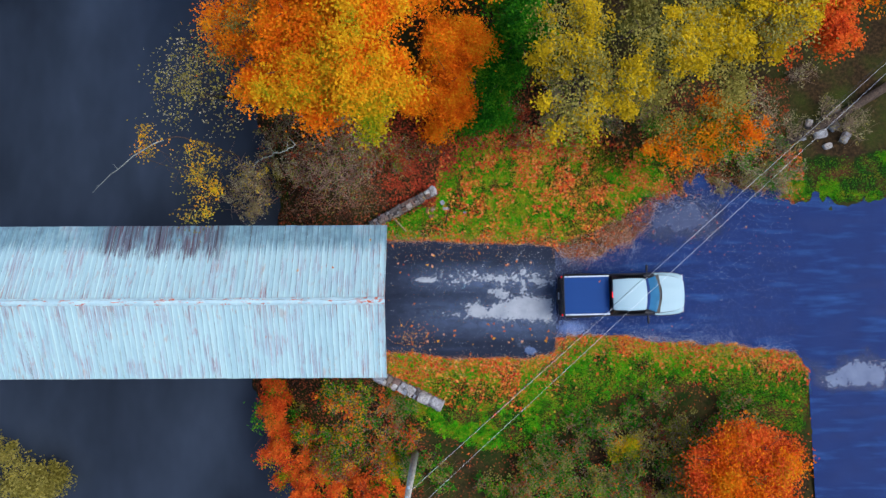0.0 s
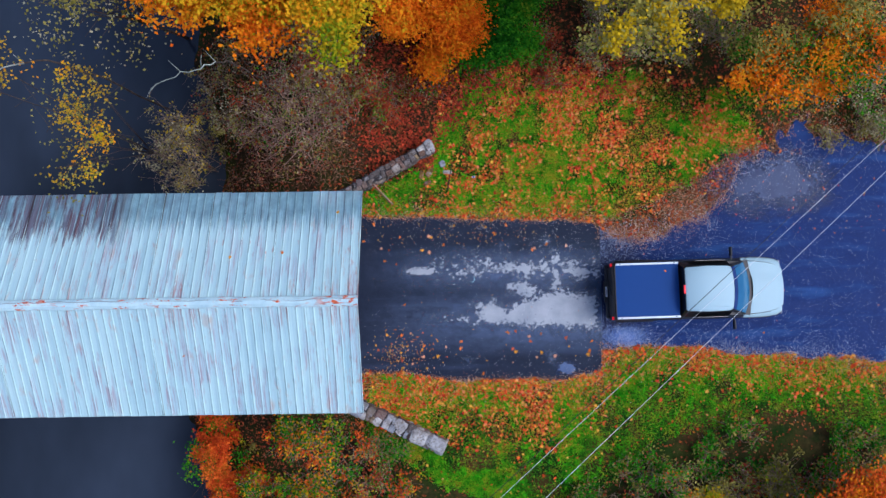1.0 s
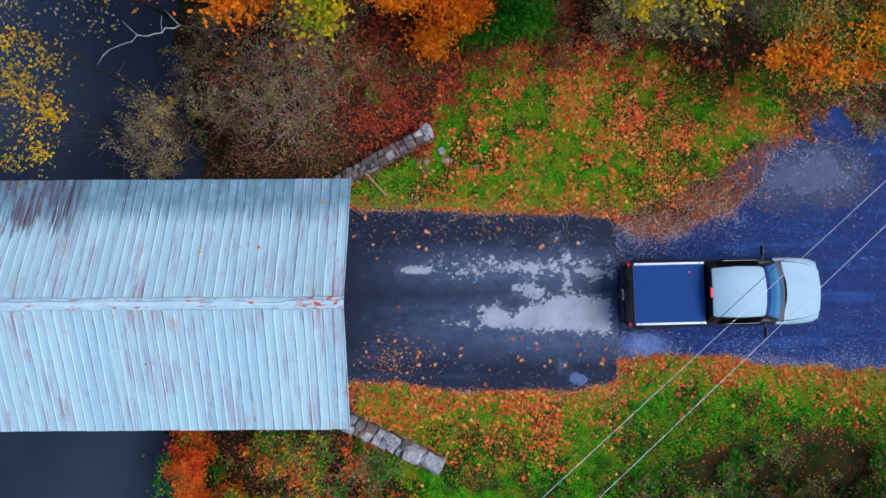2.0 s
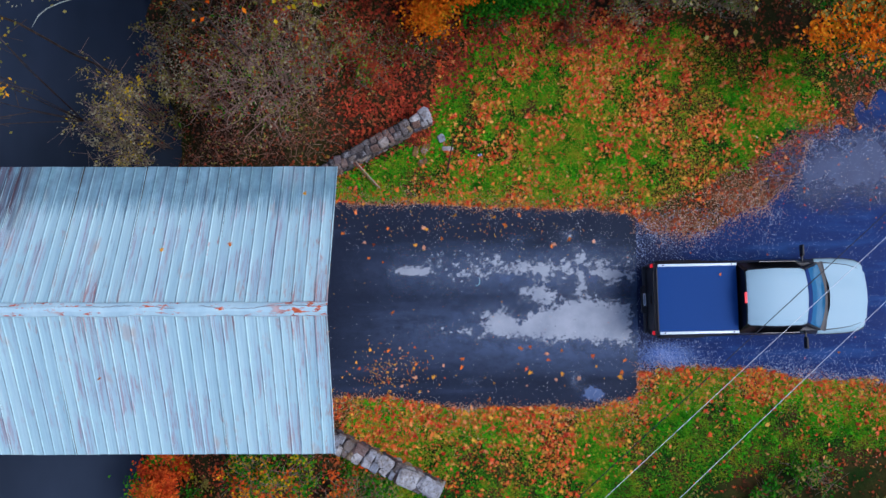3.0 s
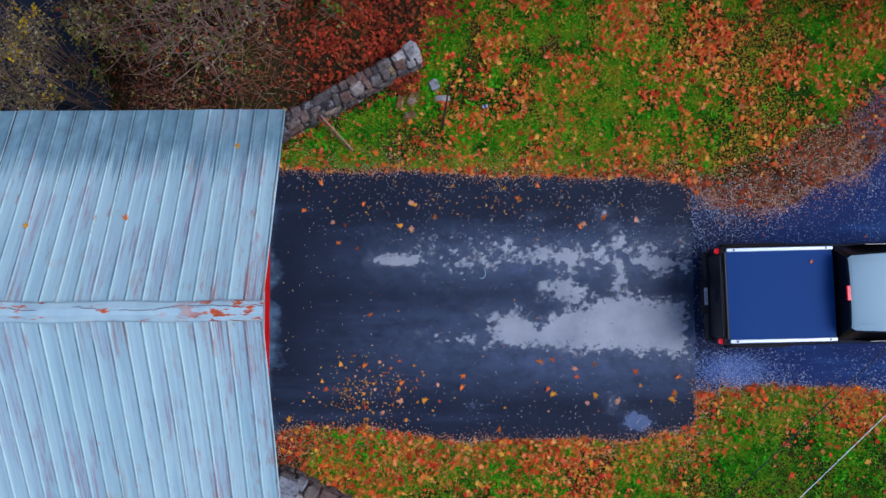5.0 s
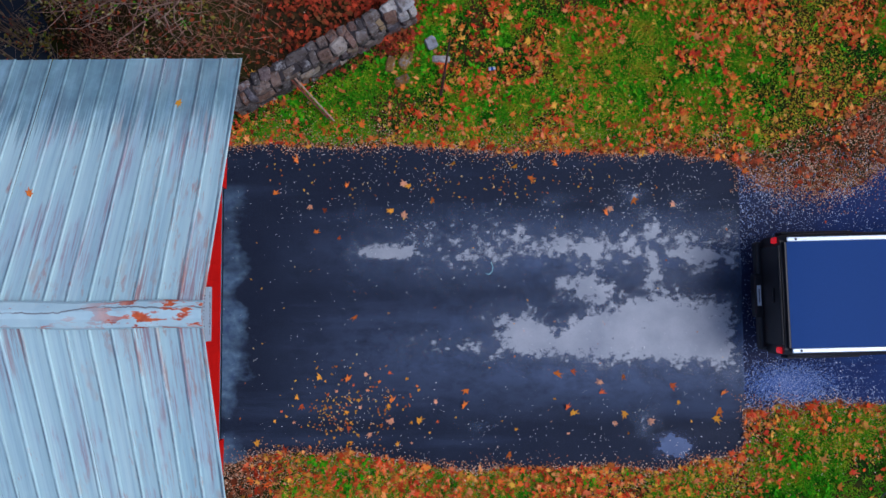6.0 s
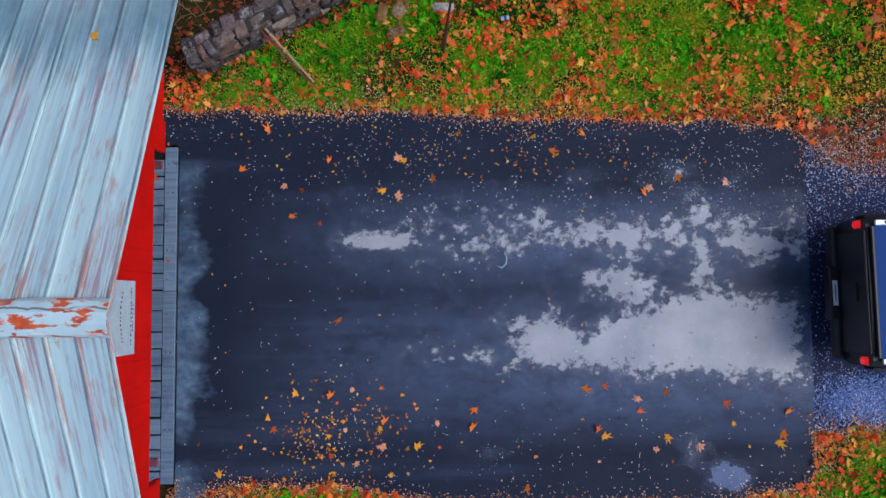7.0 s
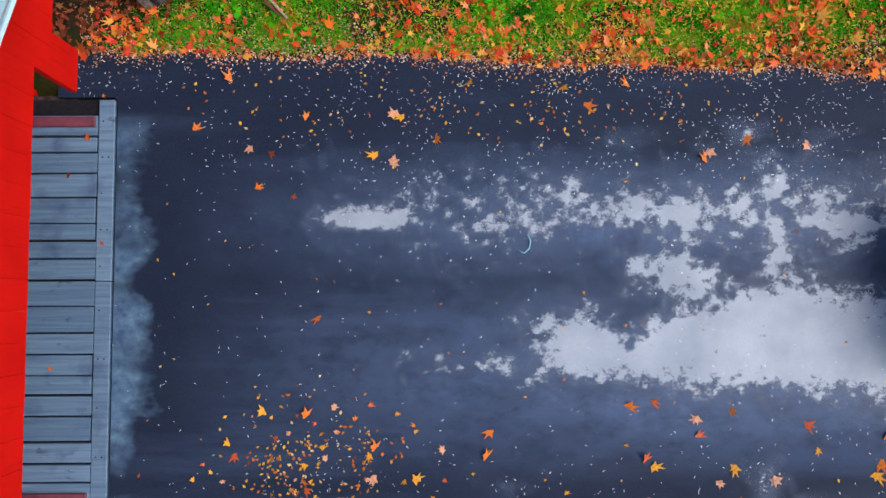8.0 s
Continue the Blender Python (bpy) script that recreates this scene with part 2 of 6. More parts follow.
    base = k.mix(k.math("MULTIPLY", seam_shade, 0.8), base, lin(74, 92, 116))
    scratch = k.math("MULTIPLY", k.mask(k.noise(1.0, 5, (30.0, 1.1, 1.1), 0.7), 0.63, 0.67), k.mask(k.noise(1.0, 4, (1.2, 0.7, 0.7)), 0.5, 0.62))
    base = k.mix(k.math("MULTIPLY", scratch, 0.6), base, lin(96, 112, 132))
    # corrugation shading painted in: pans darker midway between the ribs
    pan_shade = k.mask(k.math("ABSOLUTE", k.math("SUBTRACT", cell, 0.55), 0), 0.5, 0.1)
    base = k.mix(k.math("MULTIPLY", pan_shade, 0.26), base, lin(146, 184, 204))
    # faint painted highlight on the rib edge
    shine = k.math("MULTIPLY", k.mask(cell, 0.09, 0.03), k.mask(fine, 0.3, 0.5))
    base = k.mix(k.math("MULTIPLY", shine, 0.08), base, lin(206, 230, 238))
    tone = k.ramp(k.each(), [(0.0, (0.9, 0.93, 0.95)), (1.0, (1.0, 1.0, 1.0))])
    k.color(k.mix(1.0, base, tone, "MULTIPLY"))
    k.rough(k.mask(blot, -0.3, 1.4))
    return k.m


def make_cap():
    """Pale folded steel: a wandering crack along one fold, rust that gathers at the weathered end."""
    k = Mat("ridge_cap_paint", 0.45, 0, 0.5)
    x, y = k.axis("X"), k.axis("Y")
    spots = k.math("MULTIPLY", k.mask(k.noise(1.0, 7, (3.2, 11.0, 11.0), 0.66), 0.56, 0.59), k.mask(k.noise(1.1, 2), 0.46, 0.54))
    near_end = k.mask(x, -3.75, -3.1)
    blister = k.math("MULTIPLY", k.mask(k.noise(1.0, 6, (3.0, 8.0, 8.0), 0.62), 0.53, 0.56), near_end)
    spots = k.math("MAXIMUM", spots, blister)
    way = k.math("ADD", k.math("MULTIPLY", k.math("SUBTRACT", k.noise(1.0, 5, (1.3, 0.2, 0.2), 0.65), 0.5), 0.22), k.math("ADD", y, 1.85))
    crack = k.math("MULTIPLY", k.mask(k.math("ABSOLUTE", way, 0), 0.011, 0.004), k.mask(k.noise(1.0, 4, (1.5, 0.3, 0.3)), 0.4, 0.5))
    base = k.ramp(k.noise(3, 5), [(0.3, lin(176, 208, 216)), (0.7, lin(206, 232, 234))])
    base = k.mix(k.math("MULTIPLY", k.mask(k.noise(1.0, 5, (3.0, 9.0, 9.0), 0.65), 0.6, 0.72), 0.5), base, lin(196, 176, 172))
    base = k.mix(k.math("MULTIPLY", crack, 0.8), base, lin(92, 78, 84))
    rust = k.ramp(k.noise(11, 4), [(0.3, lin(168, 62, 36)), (0.6, lin(222, 104, 50)), (0.75, lin(232, 150, 104))])
    return k.color(k.mix(spots, base, rust)).m


M_ROOF, M_CAP = make_roof(), make_cap()


def make_red():
    k = Mat("red_barn_paint", 0.7, 0, 0.12)
    n, g = k.noise(2.0, 5), k.noise(1.0, 4, (40, 40, 2.5))
    c = k.ramp(n, [(0.3, lin(204, 12, 3)), (0.7, lin(228, 20, 6))])
    c = k.mix(k.math("MULTIPLY", k.mask(g, 0.6, 0.8), 0.35), c, lin(120, 12, 10))
    return k.color(c).bump(g, 0.2, 0.003).m


def make_plank():
    k = Mat("weathered_plank", 0.55, 0, 0.45)
    g, n = k.noise(1.0, 6, (1.2, 28, 28)), k.noise(2.2, 4)
    c = k.ramp(g, [(0.3, lin(92, 114, 138)), (0.7, lin(124, 148, 170))])
    c = k.mix(k.mask(n, 0.55, 0.75), c, lin(76, 92, 122))
    stain = k.math("MULTIPLY", k.mask(k.noise(5.0, 6, (0.8, 1.4, 1), 0.68), 0.58, 0.66), k.mask(k.noise(1.7, 3), 0.45, 0.6))
    c = k.mix(k.math("MULTIPLY", stain, 0.75), c, lin(48, 56, 80))
    c = k.mix(1.0, c, k.ramp(k.each(), [(0, (0.7, 0.75, 0.8)), (1, (1.05, 1.05, 1.05))]), "MULTIPLY")
    return k.color(c).bump(g, 0.3, 0.004).m


def make_stone(name, stops):
    k = Mat(name, 0.85, 0, 0.3)
    n, f = k.noise(5, 6), k.noise(40, 4)
    c = k.ramp(k.each(), stops)
    c = k.mix(k.mask(n, 0.4, 0.7), c, k.mix(1.0, c, (0.46, 0.42, 0.4, 1), "MULTIPLY"))
    c = k.mix(k.mask(k.noise(14, 5, (1, 1, 1), 0.7), 0.52, 0.62), c, k.mix(1.0, c, (0.6, 0.52, 0.44, 1), "MULTIPLY"))
    c = k.mix(k.mask(f, 0.6, 0.75), c, lin(176, 172, 166))
    lichen = k.math("MULTIPLY", k.mask(k.noise(9, 6, (1, 1, 1), 0.72), 0.53, 0.6), 0.7)
    c = k.mix(lichen, c, k.ramp(k.noise(4, 3), [(0.4, lin(60, 54, 58)), (0.6, lin(164, 164, 166))]))
    return k.color(c).bump(n, 0.5, 0.03).m


def make_bark(name, a, b):
    k = Mat(name, 0.9, 0, 0.2)
    n = k.noise(1.0, 6, (14, 14, 3))
    return k.color(k.ramp(n, [(0.3, a), (0.7, b)])).bump(n, 0.6, 0.02).m


M_RED, M_PLANK = make_red(), make_plank()
M_STONE = make_stone("field_stone", [(0.0, lin(58, 55, 58)), (0.2, lin(92, 86, 86)), (0.45, lin(122, 112, 106)), (0.6, lin(138, 106, 90)), (0.75, lin(102, 102, 112)), (0.88, lin(152, 130, 96)), (1.0, lin(178, 172, 168))])
M_TANSTONE = make_stone("tan_stone", [(0.0, lin(128, 98, 52)), (1.0, lin(158, 122, 66))])
M_PALESTONE = make_stone("pale_stone", [(0.0, lin(142, 152, 166)), (0.6, lin(178, 180, 184)), (1.0, lin(208, 204, 196))])
M_MORTAR = plain("mortar", lin(64, 60, 62), 0.95, 0, 20, 0.4, 0.2)
M_BARK = make_bark("grey_bark", lin(44, 36, 32), lin(98, 84, 74))
M_TWIG = make_bark("dry_twigs", lin(100, 80, 66), lin(176, 152, 130))
M_PALEWOOD = make_bark("bleached_wood", lin(116, 122, 112), lin(176, 184, 172))
M_CANE = make_bark("bare_cane", lin(112, 84, 74), lin(196, 164, 146))
M_POLE = make_bark("pole_wood", lin(150, 146, 136), lin(206, 202, 194))
M_SIGN = plain("sign_paint", lin(190, 210, 222), 0.5, 0, 14, 0.12)
M_INK = plain("sign_ink", lin(66, 70, 92), 0.6, 0, 40, 0.2)
M_WIRE = plain("aluminium_wire", lin(244, 246, 250), 0.5, 0.0, 60, 0.1)
M_BLACKWIRE = plain("black_cable", lin(22, 24, 36), 0.6, 0, 60, 0.1)
M_NEARBLACK = plain("near_black", lin(36, 34, 40), 0.85, 0, 20, 0.4, 0.2)
M_WORNRED = plain("worn_red_paint", lin(124, 60, 74), 0.6, 0, 8, 0.35)
M_CONCRETE = plain("abutment_concrete", lin(96, 94, 92), 0.9, 0, 6, 0.3)

GREEN = [(0.0, lin(14, 56, 6)), (0.22, lin(42, 124, 10)), (0.45, lin(80, 182, 18)), (0.68, lin(140, 186, 24)), (0.86, lin(186, 160, 36)), (1.0, lin(148, 104, 44))]
M_GRASS = foliage("grass_blades", GREEN, 0.3, 0.6, 0.62, 2.4)
M_LITTER = foliage("fallen_leaf_litter", [(0.0, lin(112, 48, 30)), (0.14, lin(190, 58, 34)), (0.3, lin(244, 94, 42)), (0.42, lin(248, 138, 50)), (0.52, lin(184, 104, 54)), (0.6, lin(248, 194, 64)), (0.7, lin(248, 158, 100)), (0.82, lin(232, 66, 42)), (0.92, lin(214, 124, 54)), (1.0, lin(246, 212, 164))], 0.1, 0.6, 0.2)
M_BANKLITTER = foliage("bank_litter", [(0.0, lin(74, 42, 28)), (0.3, lin(128, 64, 40)), (0.55, lin(176, 80, 48)), (0.75, lin(124, 88, 54)), (0.9, lin(204, 100, 56)), (1.0, lin(222, 150, 104))], 0.1, 0.6, 0.3)
M_REDLITTER = foliage("red_leaf_litter", [(0.0, lin(66, 38, 26)), (0.25, lin(126, 56, 38)), (0.45, lin(196, 72, 46)), (0.58, lin(110, 78, 42)), (0.75, lin(232, 92, 56)), (0.9, lin(160, 60, 44)), (1.0, lin(220, 140, 96))], 0.1, 0.6, 0.25)
M_STRAW = foliage("dry_stalks", [(0.0, lin(84, 52, 42)), (0.4, lin(130, 86, 68)), (0.75, lin(172, 134, 110)), (1.0, lin(206, 184, 156))], 0.1, 0.6, 0.35)
M_CHAFF = foliage("leaf_chaff", [(0.0, lin(86, 62, 46)), (0.22, lin(134, 90, 66)), (0.42, lin(188, 130, 96)), (0.57, lin(214, 128, 82)), (0.7, lin(224, 178, 140)), (0.86, lin(238, 216, 190)), (1.0, lin(240, 236, 230))], 0.1, 0.6, 0.2)
M_FLECK = foliage("dry_flecks", [(0.0, lin(104, 84, 28)), (0.18, lin(170, 128, 40)), (0.32, lin(220, 112, 50)), (0.46, lin(232, 208, 44)), (0.62, lin(176, 206, 40)), (0.78, lin(226, 190, 60)), (0.92, lin(232, 134, 66)), (1.0, lin(252, 236, 180))], 0.1, 0.6, 0.25)
M_LEAFLET = foliage("pale_leaflets", [(0.0, lin(150, 152, 162)), (0.35, lin(226, 228, 230)), (0.8, lin(240, 240, 230)), (1.0, lin(250, 252, 254))], 0.1, 0.6, 0.2)
M_BLUEGRAVEL = foliage("blue_gravel", [(0.0, lin(48, 74, 142)), (0.5, lin(96, 130, 200)), (0.85, lin(160, 184, 232)), (1.0, lin(236, 242, 252))], 0.0, 0.6, 0.2)
M_GRAVEL = foliage("loose_gravel", [(0.0, lin(70, 90, 142)), (0.4, lin(150, 174, 220)), (1.0, lin(240, 246, 254))], 0.0, 0.6, 0.2)
ORANGE = [(0.0, lin(176, 70, 6)), (0.3, lin(236, 108, 6)), (0.6, lin(246, 146, 10)), (0.85, lin(226, 166, 20)), (1.0, lin(150, 140, 20))]
YELLOW = [(0.0, lin(132, 120, 20)), (0.35, lin(198, 166, 16)), (0.7, lin(230, 196, 22)), (1.0, lin(158, 144, 64))]
AMBER = [(0.0, lin(216, 112, 8)), (0.3, lin(240, 160, 12)), (0.6, lin(236, 188, 22)), (0.85, lin(150, 160, 20)), (1.0, lin(70, 128, 16))]
YELGREEN = [(0.0, lin(60, 110, 10)), (0.3, lin(120, 150, 14)), (0.65, lin(214, 176, 14)), (1.0, lin(228, 140, 14))]
REDS = [(0.0, lin(128, 38, 18)), (0.35, lin(220, 82, 30)), (0.65, lin(242, 120, 40)), (0.85, lin(206, 118, 30)), (1.0, lin(130, 110, 30))]
DKGREEN = [(0.0, lin(18, 54, 8)), (0.4, lin(40, 112, 14)), (0.7, lin(80, 154, 20)), (0.88, lin(120, 150, 24)), (1.0, lin(176, 150, 24))]
OLIVE = [(0.0, lin(78, 74, 28)), (0.4, lin(134, 126, 50)), (0.7, lin(172, 162, 86)), (1.0, lin(192, 174, 66))]
DULLRED = [(0.0, lin(84, 44, 30)), (0.4, lin(140, 64, 42)), (0.7, lin(190, 84, 48)), (1.0, lin(124, 96, 48))]
GREYISH = [(0.0, lin(100, 94, 70)), (0.4, lin(156, 148, 108)), (0.75, lin(206, 198, 160)), (1.0, lin(150, 134, 56))]
GOLD = [(0.0, lin(116, 98, 26)), (0.4, lin(180, 146, 30)), (0.75, lin(212, 166, 36)), (1.0, lin(138, 130, 56))]
M_ORANGE, M_YELLOW = foliage("orange_leaves", ORANGE), foliage("yellow_leaves", YELLOW)
M_YELGREEN, M_REDS = foliage("turning_leaves", YELGREEN), foliage("red_leaves", REDS)
M_DKGREEN, M_OLIVE = foliage("green_leaves", DKGREEN), foliage("olive_leaves", OLIVE)
M_GOLD, M_AMBER = foliage("golden_leaves", GOLD), foliage("amber_leaves", AMBER)
M_DULLRED, M_GREYISH = foliage("russet_leaves", DULLRED), foliage("grey_olive_leaves", GREYISH)

# vehicle
M_PAINT = plain("silver_paint", lin(172, 202, 212), 0.5, 0.0, 300, 0.04, 0.3)
M_DARKGREY = plain("dark_grey_doors", lin(38, 42, 54), 0.4, 0.0, 300, 0.05)
M_VINYL = plain("navy_vinyl", lin(34, 72, 136), 0.65, 0, 90, 0.12, 0.15)
M_RAIL = plain("aluminium_rail", lin(196, 210, 224), 0.35, 0.4, 80, 0.1)
M_BLACK = plain("black_plastic", lin(22, 23, 30), 0.45, 0, 60, 0.2)
M_RUBBER = plain("tyre_rubber", lin(20, 20, 22), 0.8, 0, 60, 0.2)
M_CHROME = plain("steel_chrome", lin(150, 156, 170), 0.25, 0.9, 50, 0.1)
M_TAIL = plain("red_lens", lin(226, 20, 30), 0.2, 0, 30, 0.1)
M_TAIL.node_tree.nodes["Principled BSDF"].inputs["Emission Color"].default_value = (1.0, 0.02, 0.03, 1)
M_TAIL.node_tree.nodes["Principled BSDF"].inputs["Emission Strength"].default_value = 0.55
M_LENS = plain("clear_lens", lin(104, 120, 140), 0.12, 0, 30, 0.1)
M_PLATE = plain("plate_white", lin(214, 218, 224), 0.4, 0, 30, 0.05)


def make_glass(name, c):
    k = Mat(name, 0.06, 0, 0.8)
    return k.color(k.ramp(k.noise(1.5, 3), [(0.3, c), (0.7, tuple(v * 1.3 for v in c[:3]))])).m


M_BANDGLASS = make_glass("shade_band_glass", lin(36, 56, 108))
M_GLASS, M_DARKGLASS = make_glass("windscreen_glass", lin(48, 104, 142)), make_glass("dark_glass", lin(24, 28, 40))


# ---- builders ----
rng = np.random.default_rng(7)


def mesh_of(name, verts, faces, mat, smooth=False):
    me = bpy.data.meshes.new(name)
    me.from_pydata([tuple(v) for v in verts], [], [tuple(f) for f in faces])
    if smooth:
        me.polygons.foreach_set("use_smooth", [True] * len(me.polygons))
    for m in (mat if isinstance(mat, (list, tuple)) else [mat]):
        me.materials.append(m)
    return me


def many(name, verts, size, mat):
    """A mesh of n loose polygons of `size` corners each; verts is n x size x 3."""
    n = len(verts)
    me = bpy.data.meshes.new(name)
    me.vertices.add(n * size)
    me.vertices.foreach_set("co", np.ascontiguousarray(verts, dtype=np.float32).ravel())
    me.loops.add(n * size)
    me.loops.foreach_set("vertex_index", np.arange(n * size, dtype=np.int32))
    me.polygons.add(n)
    me.polygons.foreach_set("loop_start", np.arange(0, n * size, size, dtype=np.int32))
    me.update(calc_edges=True)
    me.materials.append(mat)
    return me


def thing(name, label, category, group="", kind="", at=(0, 0, 0), turn=0.0):
    ob = new(name)
    ob.empty_display_size = 0.2
    ob.matrix_world = pose(*at, 0, 0, turn)
    return tagged(ob, label, category, group, kind)


def settle(ob, at):
    """Moves a thing's origin to its base and leaves its parts where they are."""
    for child in ob.children:
        child.matrix_parent_inverse = Matrix.Translation(-Vector(at))
    ob.location = at


def put(name, me, parent=None, label="", category="", group="", kind=""):
    ob = new(name, me)
    if parent is not None:
        ob.parent = parent
    return tagged(ob, label, category, group, kind)


def part(name, bm, mat, parent, label="", smooth=False):
    """Links a bmesh as one mesh object under a thing or a part."""
    me = bpy.data.meshes.new(name)
    bmesh.ops.recalc_face_normals(bm, faces=bm.faces)
    bm.to_mesh(me)
    bm.free()
    if smooth:
        me.polygons.foreach_set("use_smooth", [True] * len(me.polygons))
    me.materials.append(mat)
    return put(name, me, parent, label)


def box(x0, x1, y0, y1, z0, z1, bevel=0.0, seg=1):
    bm = bmesh.new()
    bmesh.ops.create_cube(bm, size=1)
    for v in bm.verts:
        v.co = ((x0 + x1) / 2 + v.co.x * (x1 - x0), (y0 + y1) / 2 + v.co.y * (y1 - y0), (z0 + z1) / 2 + v.co.z * (z1 - z0))
    if bevel:
        bmesh.ops.bevel(bm, geom=bm.edges[:], offset=bevel, segments=seg, affect="EDGES", profile=0.5)
    return bm


def prism(outline, a, b, axis="x"):
    """A flat outline (two coordinates) pushed from a to b along an axis."""
    bm = bmesh.new()
    spot = {"x": lambda u, v, w: (w, u, v), "y": lambda u, v, w: (u, w, v), "z": lambda u, v, w: (u, v, w)}[axis]
    lo = [bm.verts.new(spot(u, v, a)) for u, v in outline]
    hi = [bm.verts.new(spot(u, v, b)) for u, v in outline]
    bm.faces.new(lo[::-1])
    bm.faces.new(hi)
    for k in range(len(lo)):
        j = (k + 1) % len(lo)
        bm.faces.new((lo[k], lo[j], hi[j], hi[k]))
    return bm


def tube(points, radii, sides=6):
    """A tapered tube along points, as vertices and faces."""
    verts, faces = [], []
    pts = [Vector(p) for p in points]
    for k, p in enumerate(pts):
        d = (pts[min(k + 1, len(pts) - 1)] - pts[max(k - 1, 0)]).normalized()
        side = d.cross(Vector((0.31, 0.17, 0.93))).normalized()
        up = d.cross(side)
        for s in range(sides):
            a = 2 * math.pi * s / sides
            verts.append(p + (side * math.cos(a) + up * math.sin(a)) * radii[k])
    for k in range(len(pts) - 1):
        for s in range(sides):
            a, b = k * sides + s, k * sides + (s + 1) % sides
            faces.append((a, b, b + sides, a + sides))
    faces.append(tuple(range(sides))[::-1])
    faces.append(tuple(range((len(pts) - 1) * sides, len(pts) * sides)))
    return verts, faces


def join(pieces):
    verts, faces = [], []
    for v, f in pieces:
        base = len(verts)
        verts += list(v)
        faces += [tuple(i + base for i in q) for q in f]
    return verts, faces


def lattice(seed):
    return np.random.default_rng(seed).random((256, 256))


LATTICE = [lattice(s) for s in range(6)]


def vnoise(x, y, size, seed=0):
    """Smooth value noise, 0 to 1, with cells of that size."""
    g = LATTICE[seed % 6]
    u, v = np.asarray(x) / size + 37.3 * seed, np.asarray(y) / size + 11.9 * seed
    i, j = np.floor(u).astype(int), np.floor(v).astype(int)
    fu, fv = u - i, v - j
    fu, fv = fu * fu * (3 - 2 * fu), fv * fv * (3 - 2 * fv)
    i0, j0, i1, j1 = i % 256, j % 256, (i + 1) % 256, (j + 1) % 256
    return (g[i0, j0] * (1 - fu) + g[i1, j0] * fu) * (1 - fv) + (g[i0, j1] * (1 - fu) + g[i1, j1] * fu) * fv


def fbm(x, y, size, seed=0, octaves=4, keep=0.55):
    total, amp, norm = 0.0, 1.0, 0.0
    for k in range(octaves):
        total = total + amp * vnoise(x, y, size / 2 ** k, seed + k)
        norm += amp
        amp *= keep
    return total / norm


def height(x, y):
    """The ground: level round the road, falling to the river in the west, uneven under the woods."""
    x, y = np.asarray(x, float), np.asarray(y, float)
    bank_x = -5.3 + 0.5 * np.sin(y * 0.35 + 0.6) + 0.9 * np.clip((-4.9 - y) / 4.0, 0, 1.3) + 1.5 * (fbm(x, y, 1.7, 2) - 0.5)
    fall = np.clip((bank_x + 0.8 - x) / 7.4, 0, 1)
    fall = fall * fall * (3 - 2 * fall)
    far = np.clip((x + 33) / 5.0, 0, 1)
    z = -5.6 * fall * far
    off = np.clip((np.abs(y + 1.8) - 3.2) / 6.0, 0, 1)
    z = z + off * (fbm(x, y, 3.0, 1) - 0.6) * 0.55 * (1 - fall)
    south = np.clip((-6.4 - y) / 5.0, 0, 1) * np.clip((6.0 - x) / 8.0, 0, 1)
    deck = np.clip((-3.62 - x) / 0.2, 0, 1) * np.clip((2.55 - np.abs(y + 1.95)) / 0.2, 0, 1)
    return z - 1.3 * south * (1 - fall) - 0.03 - 0.3 * deck * (1 - fall)


def sheet(f, x0, x1, y0, y1, step, z, skirt=0.0, follow=None):
    """The part of a level grid where f > 0, cut smoothly along its edge, with an optional skirt; as a bmesh."""
    xs, ys = np.arange(x0, x1 + step / 2, step), np.arange(y0, y1 + step / 2, step)
    gx, gy = np.meshgrid(xs, ys, indexing="ij")
    val = f(gx, gy)
    bm = bmesh.new()
    cache = {}

    def corner(i, j):
        key = (i, j)
        if key not in cache:
            cache[key] = bm.verts.new((xs[i], ys[j], z))
        return cache[key]

    def cut(a, b):
        key = (min(a, b), max(a, b))
        if key not in cache:
            va, vb = val[a], val[b]
            t = min(max(va / (va - vb), 0.03), 0.97)
            cache[key] = bm.verts.new((xs[a[0]] + t * (xs[b[0]] - xs[a[0]]), ys[a[1]] + t * (ys[b[1]] - ys[a[1]]), z))
        return cache[key]

    inside = val > 0
    some = inside[:-1, :-1] | inside[1:, :-1] | inside[:-1, 1:] | inside[1:, 1:]
    for i, j in np.argwhere(some):
        ring = [(i, j), (i + 1, j), (i + 1, j + 1), (i, j + 1)]
        poly = []
        for k in range(4):
            a, b = ring[k], ring[(k + 1) % 4]
            if inside[a]:
                poly.append(corner(*a))
            if inside[a] != inside[b]:
                poly.append(cut(a, b))
        if len(poly) > 2:
            try:
                bm.faces.new(poly)
            except ValueError:
                pass
    if skirt:
        rim = [e for e in bm.edges if len(e.link_faces) == 1]
        got = bmesh.ops.extrude_edge_only(bm, edges=rim)
        for v in got["geom"]:
            if isinstance(v, bmesh.types.BMVert):
                v.co.z -= skirt
    if follow:
        for v in bm.verts:
            v.co.z += float(follow(v.co.x, v.co.y))
    return bm


def soft_box(x, y, cx, cy, rx, ry, p=4):
    return 1 - (np.abs((x - cx) / rx) ** p + np.abs((y - cy) / ry) ** p) ** (1 / p)


# ---- ground, water, roads ----
def span(*bits):
    return np.unique(np.concatenate(bits))


